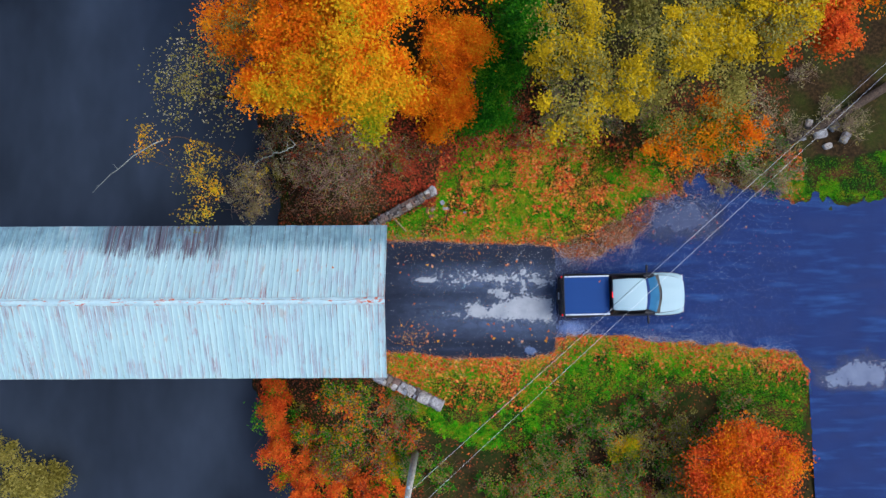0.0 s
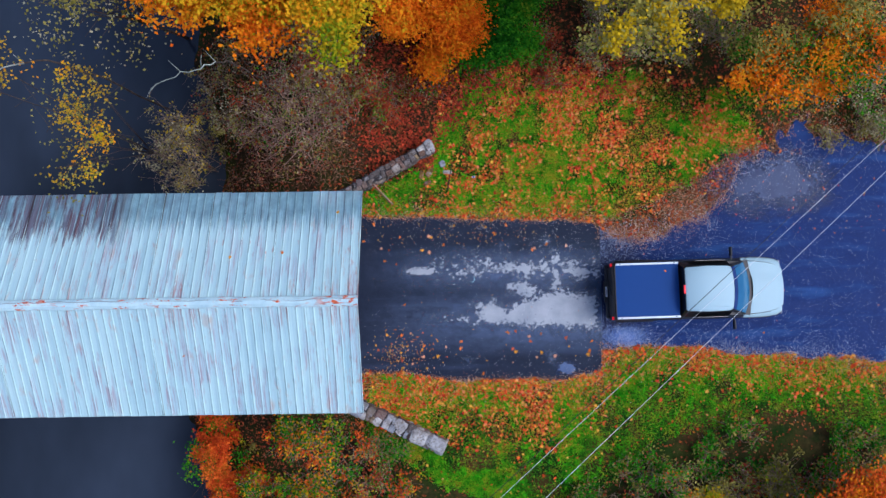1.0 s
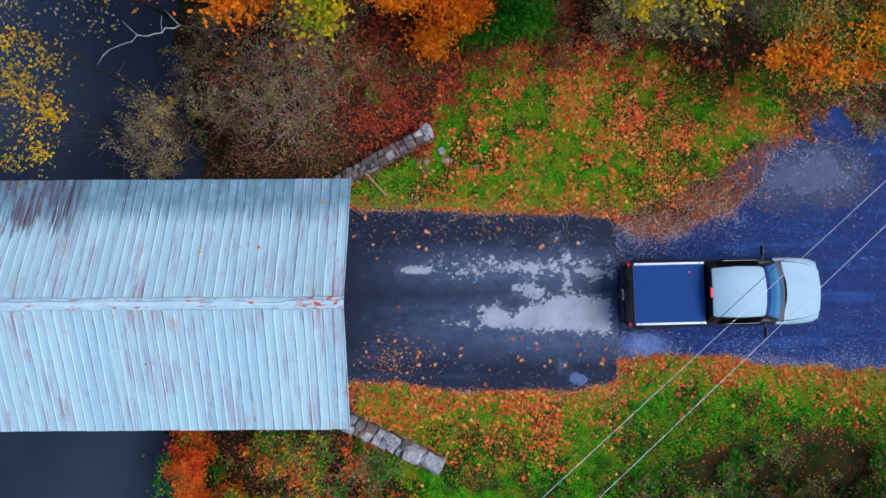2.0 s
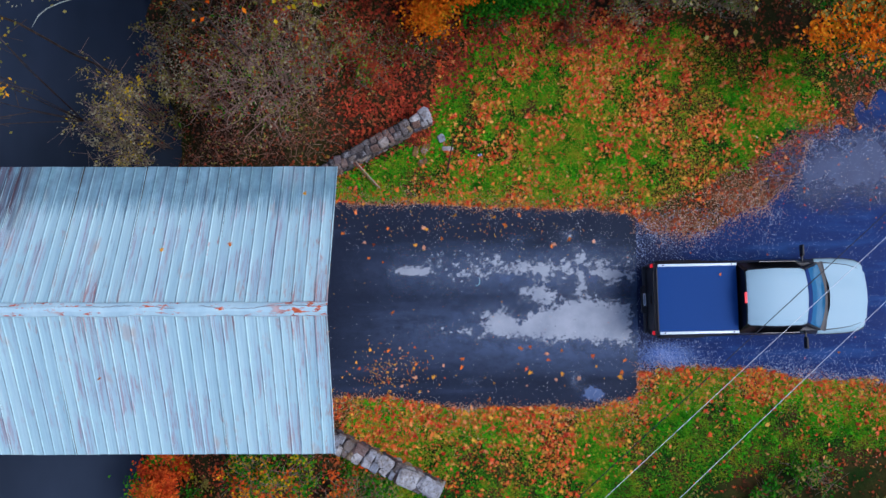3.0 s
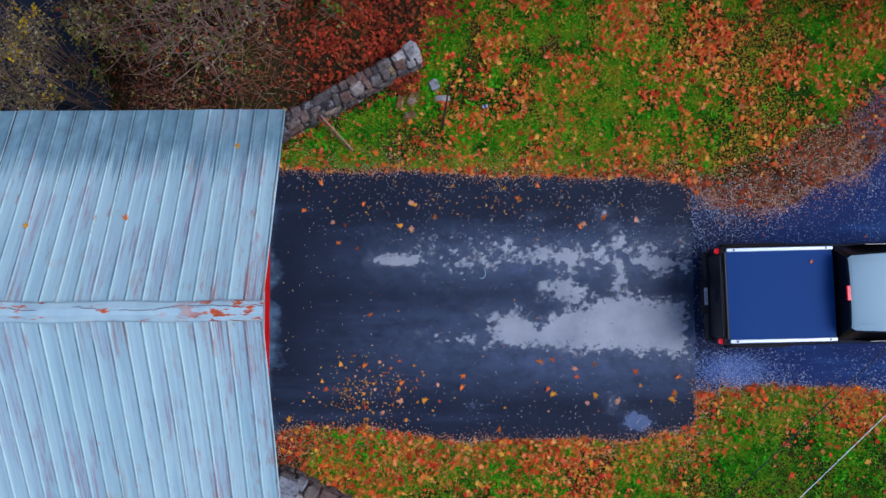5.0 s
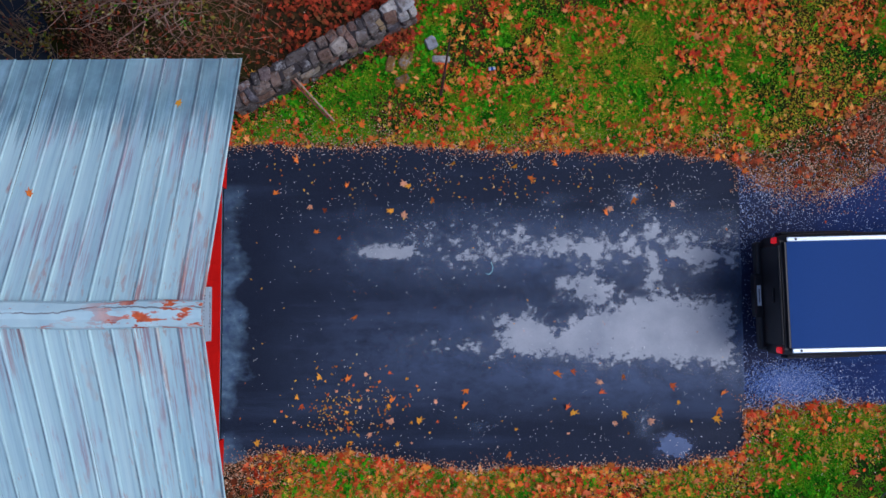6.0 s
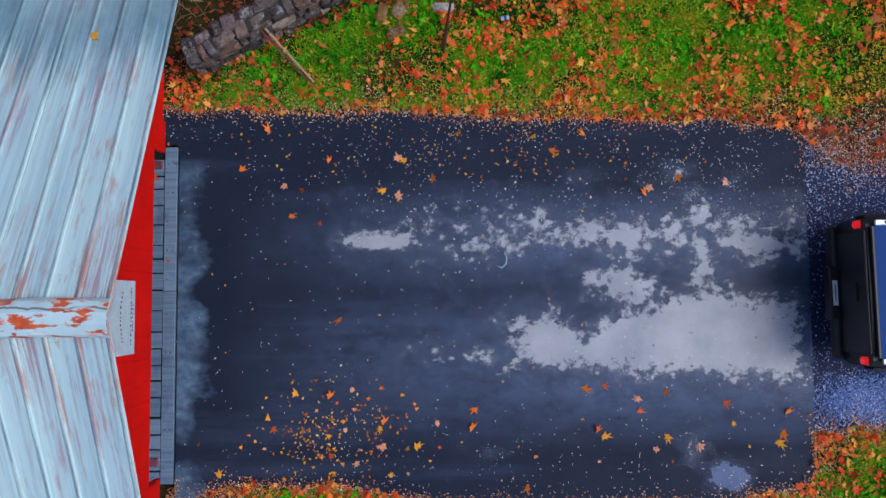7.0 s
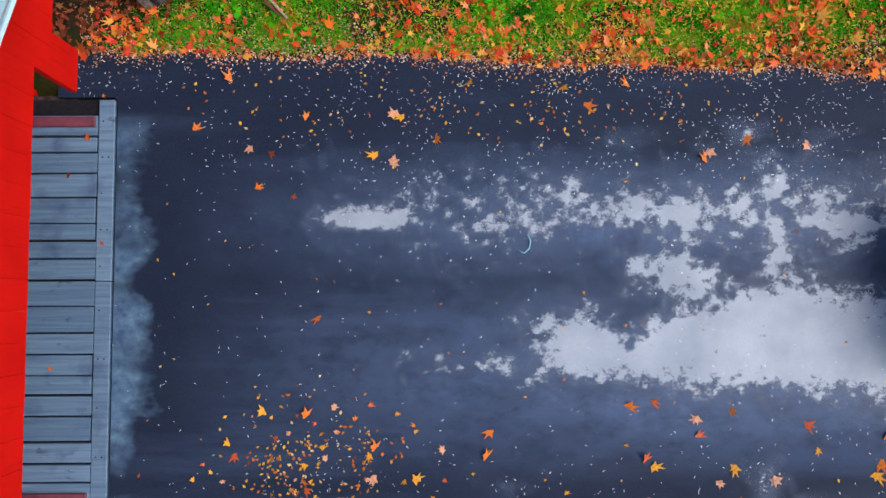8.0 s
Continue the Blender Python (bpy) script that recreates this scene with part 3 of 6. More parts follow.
def lawn(x, y):
    """Positive on mown grass."""
    x, y = np.asarray(x, float), np.asarray(y, float)
    wob = (fbm(x, y, 1.6, 2) - 0.5) * 1.4
    top = np.interp(x, [-3.9, -3.2, -0.5, -0.1, 1, 4, 7, 9.5], [1.2, 1.45, 2.75, 4.4, 6.2, 6.1, 5.9, 5.3])
    wob = wob * np.clip((x + 0.6) / 1.0, 0.12, 1)
    low_n = np.interp(x, [5.5, 6.3, 9.3, 10.6], [0.85, 0.95, 2.4, 3.3]) + np.where(x > 5.8, wob * 0.25, 0)
    north = np.minimum(np.minimum(top - y + wob, y - low_n), np.minimum(x + 3.9 + wob * 0.5, 10.9 - x + wob))
    low = np.interp(x, [-3, 0, 3, 5.7, 8, 12, 14, 17.5], [-6.1, -8.4, -9.2, -7.8, -6.7, -6.2, -6.5, -9.0])
    south = np.minimum(np.minimum(y - low + wob, -3.5 - y), np.minimum(x + 2.7, 17.7 + 0.3 * (y + 5) + 0.6 * wob - x))
    east = np.minimum(np.minimum(5.0 - y + wob, y - 2.9), x - 16.2)
    return np.maximum(np.maximum(north, south), east)


def build_ground():
    xs = span(np.array([-900., -300., -120., -70.]), np.arange(-44, -12, 0.4), np.arange(-12, 24, 0.22), np.arange(24, 44.1, 0.4), np.array([70., 120., 300., 900.]))
    ys = span(np.array([-900., -300., -120., -60.]), np.arange(-34, -13, 0.4), np.arange(-13, 10, 0.22), np.arange(10, 34.1, 0.4), np.array([60., 120., 300., 900.]))
    gx, gy = np.meshgrid(xs, ys, indexing="ij")
    gz = height(gx, gy)
    nx, ny = len(xs), len(ys)
    verts = np.stack([gx.ravel(), gy.ravel(), gz.ravel()], 1)
    idx = np.arange(nx * ny).reshape(nx, ny)
    faces = np.stack([idx[:-1, :-1].ravel(), idx[1:, :-1].ravel(), idx[1:, 1:].ravel(), idx[:-1, 1:].ravel()], 1)
    me = mesh_of("ground", verts.tolist(), faces.tolist(), M_GROUND, True)
    me.attributes.new("turf", "FLOAT", "POINT").data.foreach_set("value", np.clip(lawn(verts[:, 0], verts[:, 1]) * np.where(verts[:, 1] < -5.5, 0.3, 1.4) + 0.6, 0, 1).astype(np.float32))
    put("ground", me, None, "brown leaf-covered earth falling to a river", "ground", kind="structure")


build_ground()
put("water", mesh_of("water", [(-34, -300, -4.2), (-6, -300, -4.2), (-6, 300, -4.2), (-34, 300, -4.2)], [(0, 1, 2, 3)], M_WATER), None, "dark slow river water below the bridge", "river", kind="structure")


def f_patch(x, y):
    n = (fbm(x, y, 0.5, 3) - 0.5) * 0.22
    south = np.interp(x, [-3.7, -2.6, -1.2, 0.2, 3.9, 5.5], [-4.6, -4.36, -4.42, -4.62, -4.66, -4.5])
    east, across = 5.41 - x + n * 0.25, np.minimum(0.98 - 0.025 * (x + 3) - y + n, y - south + n)
    r = 0.4
    turn = r - np.hypot(np.maximum(r - east, 0), np.maximum(r - across, 0))
    west = np.maximum(x + 3.66, np.minimum(x + 4.35 + 2 * n, y - 0.5))
    return np.minimum(np.minimum(west, np.minimum(east, across)), turn)


def f_road(x, y):
    n = (fbm(x, y, 0.7, 4, 5, 0.65) - 0.5) * (0.5 + 2.2 * np.clip((y - 1.2) / 1.5, 0, 1))
    top = np.interp(x, [5.0, 5.6, 6.0, 7.5, 9.2, 9.8, 10.4, 11.1, 13, 16, 17, 25, 60], [0.8, 0.4, 0.08, 0.3, 1.0, 1.6, 2.5, 3.4, 3.8, 3.4, 2.8, 2.7, 2.7])
    low = np.interp(x, [5.0, 7.5, 11, 14, 16.8, 17.5, 18.1, 26, 26.3, 60], [-3.6, -3.55, -3.9, -4.1, -4.5, -5.4, -60, -60, -4.8, -4.8])
    main = np.minimum(np.minimum(top - y + n, y - low + n), x - 5.3)
    return main


part("road", sheet(f_road, 5.2, 42, -34, 9, 0.2, 0.0), M_OLDROAD, None, "")
tagged(bpy.data.objects["road"], "old blue-grey asphalt road with worn damp streaks", "road", kind="structure")
put("road", mesh_of("road", [(42, -4.8, 0), (600, -4.8, 0), (600, 2.7, 0), (42, 2.7, 0)], [(0, 1, 2, 3)], M_OLDROAD), None, "old asphalt road running on eastward", "road", kind="structure")
put("road", mesh_of("road", [(18, -400, 0), (26, -400, 0), (26, -34, 0), (18, -34, 0)], [(0, 1, 2, 3)], M_OLDROAD), None, "side road of old asphalt", "road", kind="structure")
part("pavement", sheet(f_patch, -4.6, 5.6, -4.9, 1.3, 0.05, 0.022, 0.06), M_ASPHALT, None, "")
tagged(bpy.data.objects["pavement"], "dark newer asphalt approach before the bridge deck", "pavement", kind="structure")


def f_puddle(x, y):
    """Depth of the silty water: a wide pool, a ragged streak beside it and patches between."""
    n = 0.6 * (fbm(x, y, 0.6, 1, 3, 0.6) - 0.5) + 0.5 * (fbm(x, y * 1.2, 0.2, 3, 3, 0.7) - 0.5)
    top = np.interp(x, [0.9, 1.7, 2.1, 2.6, 3.4, 4.0, 4.6, 5.15, 5.4], [-1.98, -1.95, -2.2, -2.0, -1.74, -1.52, -1.68, -1.74, -1.9])
    foot = np.interp(x, [0.9, 3.0, 4.2, 5.0, 5.4], [-2.72, -2.88, -2.93, -3.0, -3.06])
    inner = np.minimum(np.minimum(top - y, y - foot), np.minimum((x - 1.0) * 0.6, 5.29 - x))
    pool = np.minimum(inner, 0.3) * 0.9 + n * 0.36 * np.clip(1 - (x - 4.5) / 0.7, 0.22, 1)
    column = soft_box(x, y, 3.92 - 0.12 * (y + 1.2), -1.25, 0.3, 0.95, 3) * 0.36 + n * 0.75 - 0.06
    streak = soft_box(x, y, 2.95, -0.83, 2.75, 0.36, 6) * 0.24 + n * 0.65 - 0.06 + 0.05 * np.clip(2.4 - x, 0, 1.2)
    east = soft_box(x, y, 4.6, -0.98, 0.75, 0.16, 3) * 0.3 + n * 0.6 - 0.06
    west = soft_box(x, y, -0.8, -0.92, 0.72, 0.16, 2) * 0.4 + n * 0.4 + 0.0
    middle = soft_box(x, y, 2.75, -1.62 - 0.25 * (x - 2.75), 0.75, 0.34, 3) * 0.4 + n * 0.8 - 0.17
    tail = soft_box(x, y, 0.45, -2.56, 1.05, 0.26, 3) * 0.3 + n * 0.7 - 0.22 + 0.08 * np.clip(x, -0.5, 0.8)
    faint = np.maximum.reduce([soft_box(x, y, 2.05, -0.02, 0.4, 0.16, 2), soft_box(x, y, 4.25, -0.1, 0.4, 0.35, 2), soft_box(x, y, 0.75, -3.95, 0.35, 0.2, 2), soft_box(x, y, 3.75, -3.95, 0.35, 0.3, 2)]) * 0.2 + n * 0.8 - 0.27
    return np.maximum.reduce([pool, column, streak, east, west, middle, tail, faint]) - 0.9 * np.clip(-1.5 - x, 0, 1) - 1.2 * np.clip(y - 0.15, 0, 1) - 0.9 * np.clip(-4.2 - y, 0, 1)


def f_small_puddle(x, y):
    n = fbm(x, y, 0.25, 2, 4, 0.6) - 0.5
    return soft_box(x, y, 4.16, -4.3, 0.27, 0.18, 3) * 0.4 + n * 0.25


def f_lot_puddle(x, y):
    n = fbm(x, y, 0.9, 2, 6, 0.7) - 0.5
    return soft_box(x, y, 11.5, 2.1, 1.75, 0.9, 2.2) * 0.6 + n * 1.0


pool = part("puddle", sheet(lambda x, y: np.minimum(f_puddle(x, y) + 0.34, 5.39 - x), -2.2, 5.45, -4.6, 0.5, 0.03, 0.029), M_PUDDLE, None)
pv = np.array([v.co for v in pool.data.vertices])
pool.data.attributes.new("depth", "FLOAT", "POINT").data.foreach_set("value", f_puddle(pv[:, 0], pv[:, 1]).astype(np.float32))
tagged(bpy.data.objects["puddle"], "shallow pale silty puddle with ragged edges on asphalt", "puddle")
dip = part("puddle", sheet(lambda x, y: f_small_puddle(x, y) + 0.3, 3.6, 4.8, -4.62, -3.9, 0.03, 0.027), M_PUDDLE_SMALL, None)
pv = np.array([v.co for v in dip.data.vertices])
dip.data.attributes.new("depth", "FLOAT", "POINT").data.foreach_set("value", f_small_puddle(pv[:, 0], pv[:, 1]).astype(np.float32))
tagged(dip, "small blue-grey puddle near the asphalt edge", "puddle")
lot = part("puddle", sheet(lambda x, y: f_lot_puddle(x, y) + 0.3, 8.8, 14.2, 0.6, 3.9, 0.06, 0.006), M_PUDDLE_BLUE, None)
pv = np.array([v.co for v in lot.data.vertices])
lot.data.attributes.new("depth", "FLOAT", "POINT").data.foreach_set("value", f_lot_puddle(pv[:, 0], pv[:, 1]).astype(np.float32))
tagged(lot, "wide blue-grey puddle on the gravelly roadside", "puddle")


def f_junction_puddle(x, y):
    n = fbm(x, y, 0.9, 5, 6, 0.7) - 0.5
    return soft_box(x, y, 19.9, -5.5, 1.7, 0.6, 2.4) * 0.5 + n * 1.3


bend = part("puddle", sheet(lambda x, y: f_junction_puddle(x, y) + 0.3, 16.5, 22.5, -8.0, -3.2, 0.08, 0.006), M_PUDDLE_SMALL, None)
pv = np.array([v.co for v in bend.data.vertices])
bend.data.attributes.new("depth", "FLOAT", "POINT").data.foreach_set("value", f_junction_puddle(pv[:, 0], pv[:, 1]).astype(np.float32))
tagged(bend, "pale shallow puddle where the side road turns off", "puddle")

# ---- covered bridge ----
YC, X_END, X_FAR = -1.91, -2.40, -30.0
EAVE_Z, RIDGE_Z, HALF = 3.83, 5.42, 3.28
bridge = thing("covered_bridge", "red wooden covered bridge with a pale rusty metal roof", "covered bridge")
roof = new("roof")
roof.parent = bridge
tagged(roof, "pale blue-white metal roof with rust streaks")


def roof_panel(side):
    """One ribbed sheet, 0.49 m wide, from ridge to eave; a rib at its edge and one between."""
    w, t = 0.49, 0.022
    prof = []
    for c in (0.0, 0.245):
        prof += [(c, t), (c + 0.01, t + 0.02), (c + 0.028, t + 0.02), (c + 0.05, t), (c + 0.14, t - 0.006)]
    prof.append((w, t))
    verts, faces = [], []
    n = len(prof)
    steps = 3
    for s in range(steps + 1):
        k = s / steps
        y, z = side * (0.02 + (HALF - 0.02) * k), RIDGE_Z + (EAVE_Z - RIDGE_Z) * k - 0.012 * math.sin(math.pi * k)
        for u, h in prof:
            verts.append((-u, y, z + h))
    for s in range(steps):
        for k in range(n - 1):
            a = s * n + k
            faces.append((a, a + 1, a + n + 1, a + n) if side > 0 else (a, a + n, a + n + 1, a + 1))
    base = len(verts)
    verts += [(-u, side * HALF, EAVE_Z + h - 0.02) for u, h in prof]
    for k in range(n - 1):
        a, b = steps * n + k, base + k
        faces.append((a, a + 1, b + 1, b))
    return mesh_of("sheet", verts, faces, M_ROOF)


for side in (1, -1):
    me = roof_panel(side)
    k, x = 0, X_END
    while x > X_FAR:
        ob = put("sheet", me, roof)
        ob.location = (x, YC, random.uniform(-0.006, 0.006))
        ob.rotation_euler = (random.uniform(-0.002, 0.002), 0, radians(random.uniform(-0.35, 0.35)))
        x -= 0.487
cap_verts, cap_faces = [], []
CAPN = 60
for k in range(CAPN + 1):
    x = X_END + 0.012 + (X_FAR - X_END) * k / CAPN
    j = 0.012 * math.sin(k * 1.7)
    for dy, dz in ((-0.15, -0.062), (-0.13, -0.025), (-0.045, 0.028), (0.045, 0.028), (0.13, -0.025), (0.15, -0.062)):
        cap_verts.append((x, YC + dy + j, RIDGE_Z + 0.06 + dz + 0.004 * math.sin(k * 2.3)))
for k in range(CAPN):
    for s in range(5):
        a = k * 6 + s
        cap_faces.append((a, a + 1, a + 7, a + 6))
put("ridge_cap", mesh_of("ridge_cap", cap_verts, cap_faces, M_CAP), roof, "pale ridge cap with orange rust spots")
for side in (1, -1):
    name = "rake_trim"
    dz = RIDGE_Z - EAVE_Z
    o = [(YC, RIDGE_Z + 0.005), (YC + side * (HALF - 0.03), EAVE_Z + 0.005), (YC + side * (HALF - 0.03), EAVE_Z - 0.1), (YC, RIDGE_Z - 0.1)]
    part(name, prism(o, X_END - 0.13, X_END - 0.1, "x"), M_RED, roof, "red rake board under the roof edge")
    o = [(YC, RIDGE_Z + 0.005), (YC + side * (HALF - 0.02), EAVE_Z + 0.005), (YC + side * (HALF - 0.02), EAVE_Z - 0.05), (YC, RIDGE_Z - 0.05)]
    part("roof_deck", prism(o, X_END - 0.135, X_FAR + 0.3, "x"), M_BARK, roof, "dark roof boards under the metal")

# gable face of vertical red boards, lower at the sides
XF = -2.62
bw = 0.2
for k in range(-16, 16):
    y0, y1 = k * bw, (k + 1) * bw - 0.002
    mid = abs((y0 + y1) / 2)
    foot = 3.92 if mid < 1.62 else 3.7

    def under(d):
        return RIDGE_Z - 0.03 - (RIDGE_Z - EAVE_Z) * abs(d) / HALF - 0.02
    if under(y0) <= foot + 0.05 or under(y1) <= foot + 0.05:
        continue
    o = [(YC + y0, foot), (YC + y1, foot), (YC + y1, under(y1)), (YC + y0, under(y0))]
    part("gable_board", prism(o, XF - 0.03 - 0.002 * (k % 2), XF - 0.0012 * (k % 3), "x"), M_RED, bridge, "")
part("portal_beam", box(XF - 0.22, XF - 0.034, YC - 2.5, YC + 2.5, 3.97, 4.14, 0.01), M_RED, bridge)
for side in (1, -1):
    part("side_wall", box(X_FAR + 0.4, -4.72, min(side * 2.42, side * 2.56) + YC, max(side * 2.42, side * 2.56) + YC, -0.35, 3.86), M_RED, bridge, "red board side wall")
    part("portal_post", box(-5.1, -4.7, YC + side * 2.5 - 0.16, YC + side * 2.5 + 0.16, -0.1, 3.7, 0.012), M_RED, bridge)
    part("portal_panel", box(-3.14, -3.08, min(YC + side * 1.86, YC + side * 2.23), max(YC + side * 1.86, YC + side * 2.23), 2.3, 4.3, 0.006), M_RED, bridge, "red board panel beside the portal")
    part("wheel_guard", box(-9.5, -3.9, YC + side * 2.12 - 0.06, YC + side * 2.12 + 0.06, 0.026, 0.065, 0.012), M_WORNRED, bridge, "worn red timber curb along the deck")
    part("chord", box(X_FAR + 0.4, -4.2, YC + side * 2.35 - 0.12, YC + side * 2.35 + 0.12, -0.55, -0.1, 0.02), M_BARK, bridge, "dark timber chord under the deck")
# deck
deck = new("deck")
deck.parent = bridge
tagged(deck, "weathered grey-blue plank deck")
y = YC - 2.45
while y < YC + 2.2:
    w = random.choice((0.19, 0.24, 0.28, 0.21, 0.3))
    part("plank", box(-10.0 - random.uniform(0, 2), -3.885 + random.uniform(-0.008, 0.008), y, y + w - random.choice((0.012, 0.018, 0.026)), -0.06, 0.02 + random.uniform(-0.004, 0.004), 0.006), M_PLANK, deck)
    y += w
# bed coloured near-black so the plank gaps read as shaded
part("plank_bed", box(X_FAR + 0.3, -3.9, YC - 2.4, YC + 2.4, -0.12, -0.064), M_NEARBLACK, deck, "near-black bed under the planks, standing in for gap shade")
for y0, y1 in ((-4.34, -1.62), (-1.612, 0.47)):
    board = part("end_board", box(-3.872, -3.69, y0, y1, -0.06, 0.028, 0.008), M_PLANK, deck, "pale transverse board at the deck end")
    for k in range(5):
        ny = y0 + (y1 - y0) * (k + 0.4) / 5
        for nx in (-3.82, -3.75)[:1 + k % 2]:
            v, f = tube([(nx, ny, 0.02), (nx, ny, 0.031)], [0.011, 0.009], 8)
            put("nail", mesh_of("nail", v, f, M_NEARBLACK), board, "dark nail head")
part("abutment", box(-5.4, -3.9, YC - 3.0, YC + 3.0, -5.3, -0.56, 0.03), M_CONCRETE, None)
tagged(bpy.data.objects["abutment"], "grey stone and concrete abutment under the bridge end", "abutment", kind="structure")
part("abutment", box(X_FAR + 0.2, X_FAR + 2.0, YC - 3.0, YC + 3.0, -5.5, -0.56, 0.03), M_CONCRETE, None)
tagged(bpy.data.objects["abutment.001"], "grey concrete abutment on the far bank", "abutment", kind="structure")

# sign on the gable: a pale board with five corners and lines of unreadable writing
sign = thing("gable_sign", "pale five-cornered board sign on the red gable", "sign")
o = [(YC - 0.33, 4.42), (YC + 0.31, 4.42), (YC + 0.31, 4.8), (YC, 4.98), (YC - 0.33, 4.8)]
part("board", prism(o, XF + 0.006, XF + 0.03, "x"), M_SIGN, sign)
for zz, w, tall in ((4.68, 0.44, 0.022), (4.5, 0.5, 0.018), (4.465, 0.26, 0.012)):
    yy = YC - w / 2
    while yy < YC + w / 2:
        d = random.uniform(0.008, 0.022)
        rise = 0.05 * (1 - ((yy - YC) / 0.22) ** 2) if tall > 0.02 else 0
        part("mark", box(XF + 0.03, XF + 0.033, yy, yy + d, zz + rise, zz + rise + tall * random.uniform(0.6, 1.1)), M_INK, sign)
        yy += d + random.uniform(0.01, 0.03)


settle(bridge, (-3.9, YC, 0))
settle(sign, (XF + 0.02, YC, 4.42))


# ---- wing walls of field stone ----
def stone_mesh(seed):
    """A rough rounded block about 1 across."""
    r = random.Random(seed)
    bm = bmesh.new()
    bmesh.ops.create_cube(bm, size=1)
    bmesh.ops.bevel(bm, geom=bm.edges[:], offset=0.17, segments=1, affect="EDGES", profile=0.5)
    for v in bm.verts:
        v.co += Vector((r.uniform(-1, 1), r.uniform(-1, 1), r.uniform(-1, 1))) * 0.075
    me = bpy.data.meshes.new("stone")
    bm.to_mesh(me)
    bm.free()
    me.materials.append(M_STONE)
    return me


STONES = [stone_mesh(s) for s in range(12)]
PALE = []
for s in range(3):
    m2 = STONES[s].copy()
    m2.materials.clear()
    m2.materials.append(M_PALESTONE)
    PALE.append(m2)


def wing_wall(a, b, top_a, top_b, width, label, pale_end, slabs=()):
    ax, ay = a
    bx, by = b
    length = math.hypot(bx - ax, by - ay)
    turn = math.degrees(math.atan2(by - ay, bx - ax))
    wall = thing("wing_wall", label, "stone wall", "wing walls of the bridge", "", (ax, ay, 0), turn)
    v = [(0, -width / 2 + 0.05, -1.6), (length, -width / 2 + 0.05, -1.2), (length, width / 2 - 0.05, -1.2), (0, width / 2 - 0.05, -1.6)]
    v += [(0, -width / 2 + 0.05, top_a - 0.06), (length - 0.03, -width / 2 + 0.05, top_b - 0.06), (length - 0.03, width / 2 - 0.05, top_b - 0.06), (0, width / 2 - 0.05, top_a - 0.06)]
    f = [(0, 3, 2, 1), (4, 5, 6, 7), (0, 1, 5, 4), (1, 2, 6, 5), (2, 3, 7, 6), (3, 0, 4, 7)]
    put("mortar_core", mesh_of("mortar_core", v, f, M_MORTAR), wall, "dark mortar between the stones")
    for course in range(5):
        rows = 2
        for row in range(rows):
            x = random.uniform(-0.1, 0.02)
            while x < length - 0.06:
                w = min(random.choice((0.13, 0.18, 0.24, 0.3, 0.38)) * random.uniform(0.85, 1.15), length - x)
                h = 0.22
                top = top_a + (top_b - top_a) * (x + w / 2) / length - course * 0.205
                d = width / rows * random.uniform(0.9, 1.35)
                yc = -width / 2 + width * (row + 0.5) / rows
                yc = max(-width / 2 + d / 2, min(width / 2 - d / 2, yc))
                me = random.choice(STONES)
                if pale_end and course == 0 and (x + w > length - 0.3 or random.random() < pale_end):
                    me = random.choice(PALE)
                ob = put("stone", me, wall)
                ob.scale = (w * random.uniform(0.9, 1.04), d, h * random.uniform(0.8, 1.25))
                ob.location = (x + w / 2, yc + random.uniform(-0.025, 0.025), top - h / 2 + random.uniform(-0.045, 0.03))
                ob.rotation_euler = (radians(random.uniform(-8, 8)), radians(random.uniform(-8, 8)), radians(random.choice((0, 180)) + random.uniform(-14, 14)))
                x += w
    for x, long in slabs:
        ob = put("slab", random.choice(PALE), wall, "broad pale cap stone")
        ob.scale = (long, width * random.uniform(0.86, 1.0), 0.16)
        ob.location = (x + long / 2, random.uniform(-0.03, 0.03), top_a + (top_b - top_a) * x / length + 0.02)
        ob.rotation_euler = (radians(random.uniform(-3, 3)), radians(random.uniform(-3, 3)), radians(random.uniform(-5, 5)))
    return wall


wing_wall((-3.39, 1.70), (-0.32, 3.38), 0.66, 0.66, 0.4, "mixed grey and pinkish field stone wall beside the bridge", 0.03, ((3.2, 0.3),))
wing_wall((-3.2, -5.38), (-0.02, -6.88), 0.55, 0.5, 0.52, "field stone wall with pale cap stones at the roadside bank", 0.42, ((0.0, 0.5), (2.25, 0.55), (2.84, 0.62)))

# ---- utility poles and wires ----
def pole(x, y, h, label):
    p = thing("utility_pole", label, "utility pole", "poles of the power line", "", (x, y, float(height(x, y))))
    v, f = tube([(0, 0, -0.5), (0, 0, h * 0.5), (0, 0, h)], [0.17, 0.15, 0.11], 12)
    put("shaft", mesh_of("shaft", v, f, M_POLE, True), p)
    for z in (h - 0.15, h - 1.75):
        part("insulator", box(-0.05, 0.05, 0.1, 0.22, z - 0.06, z + 0.06, 0.02), M_RAIL, p)
    return p


pole(-1.36, -9.23, 9.6, "pale weathered wooden utility pole in the bushes")
pole(26.0, 14.7, 9.6, "pale weathered wooden utility pole by the lane")


def cable(name, a, b, z0, s, r, mat, label):
    xs = np.linspace(-1.36, 26.0, 25)
    v, f = tube([(x, a + b * x, z0 + s * x + 0.25 * ((x - 8) / 12) ** 2 * abs(x - 8) / 12) for x in xs], [r] * 25, 6)
    put(name, mesh_of(name, v, f, mat, True), None, label, "wire", "wires of the power line")


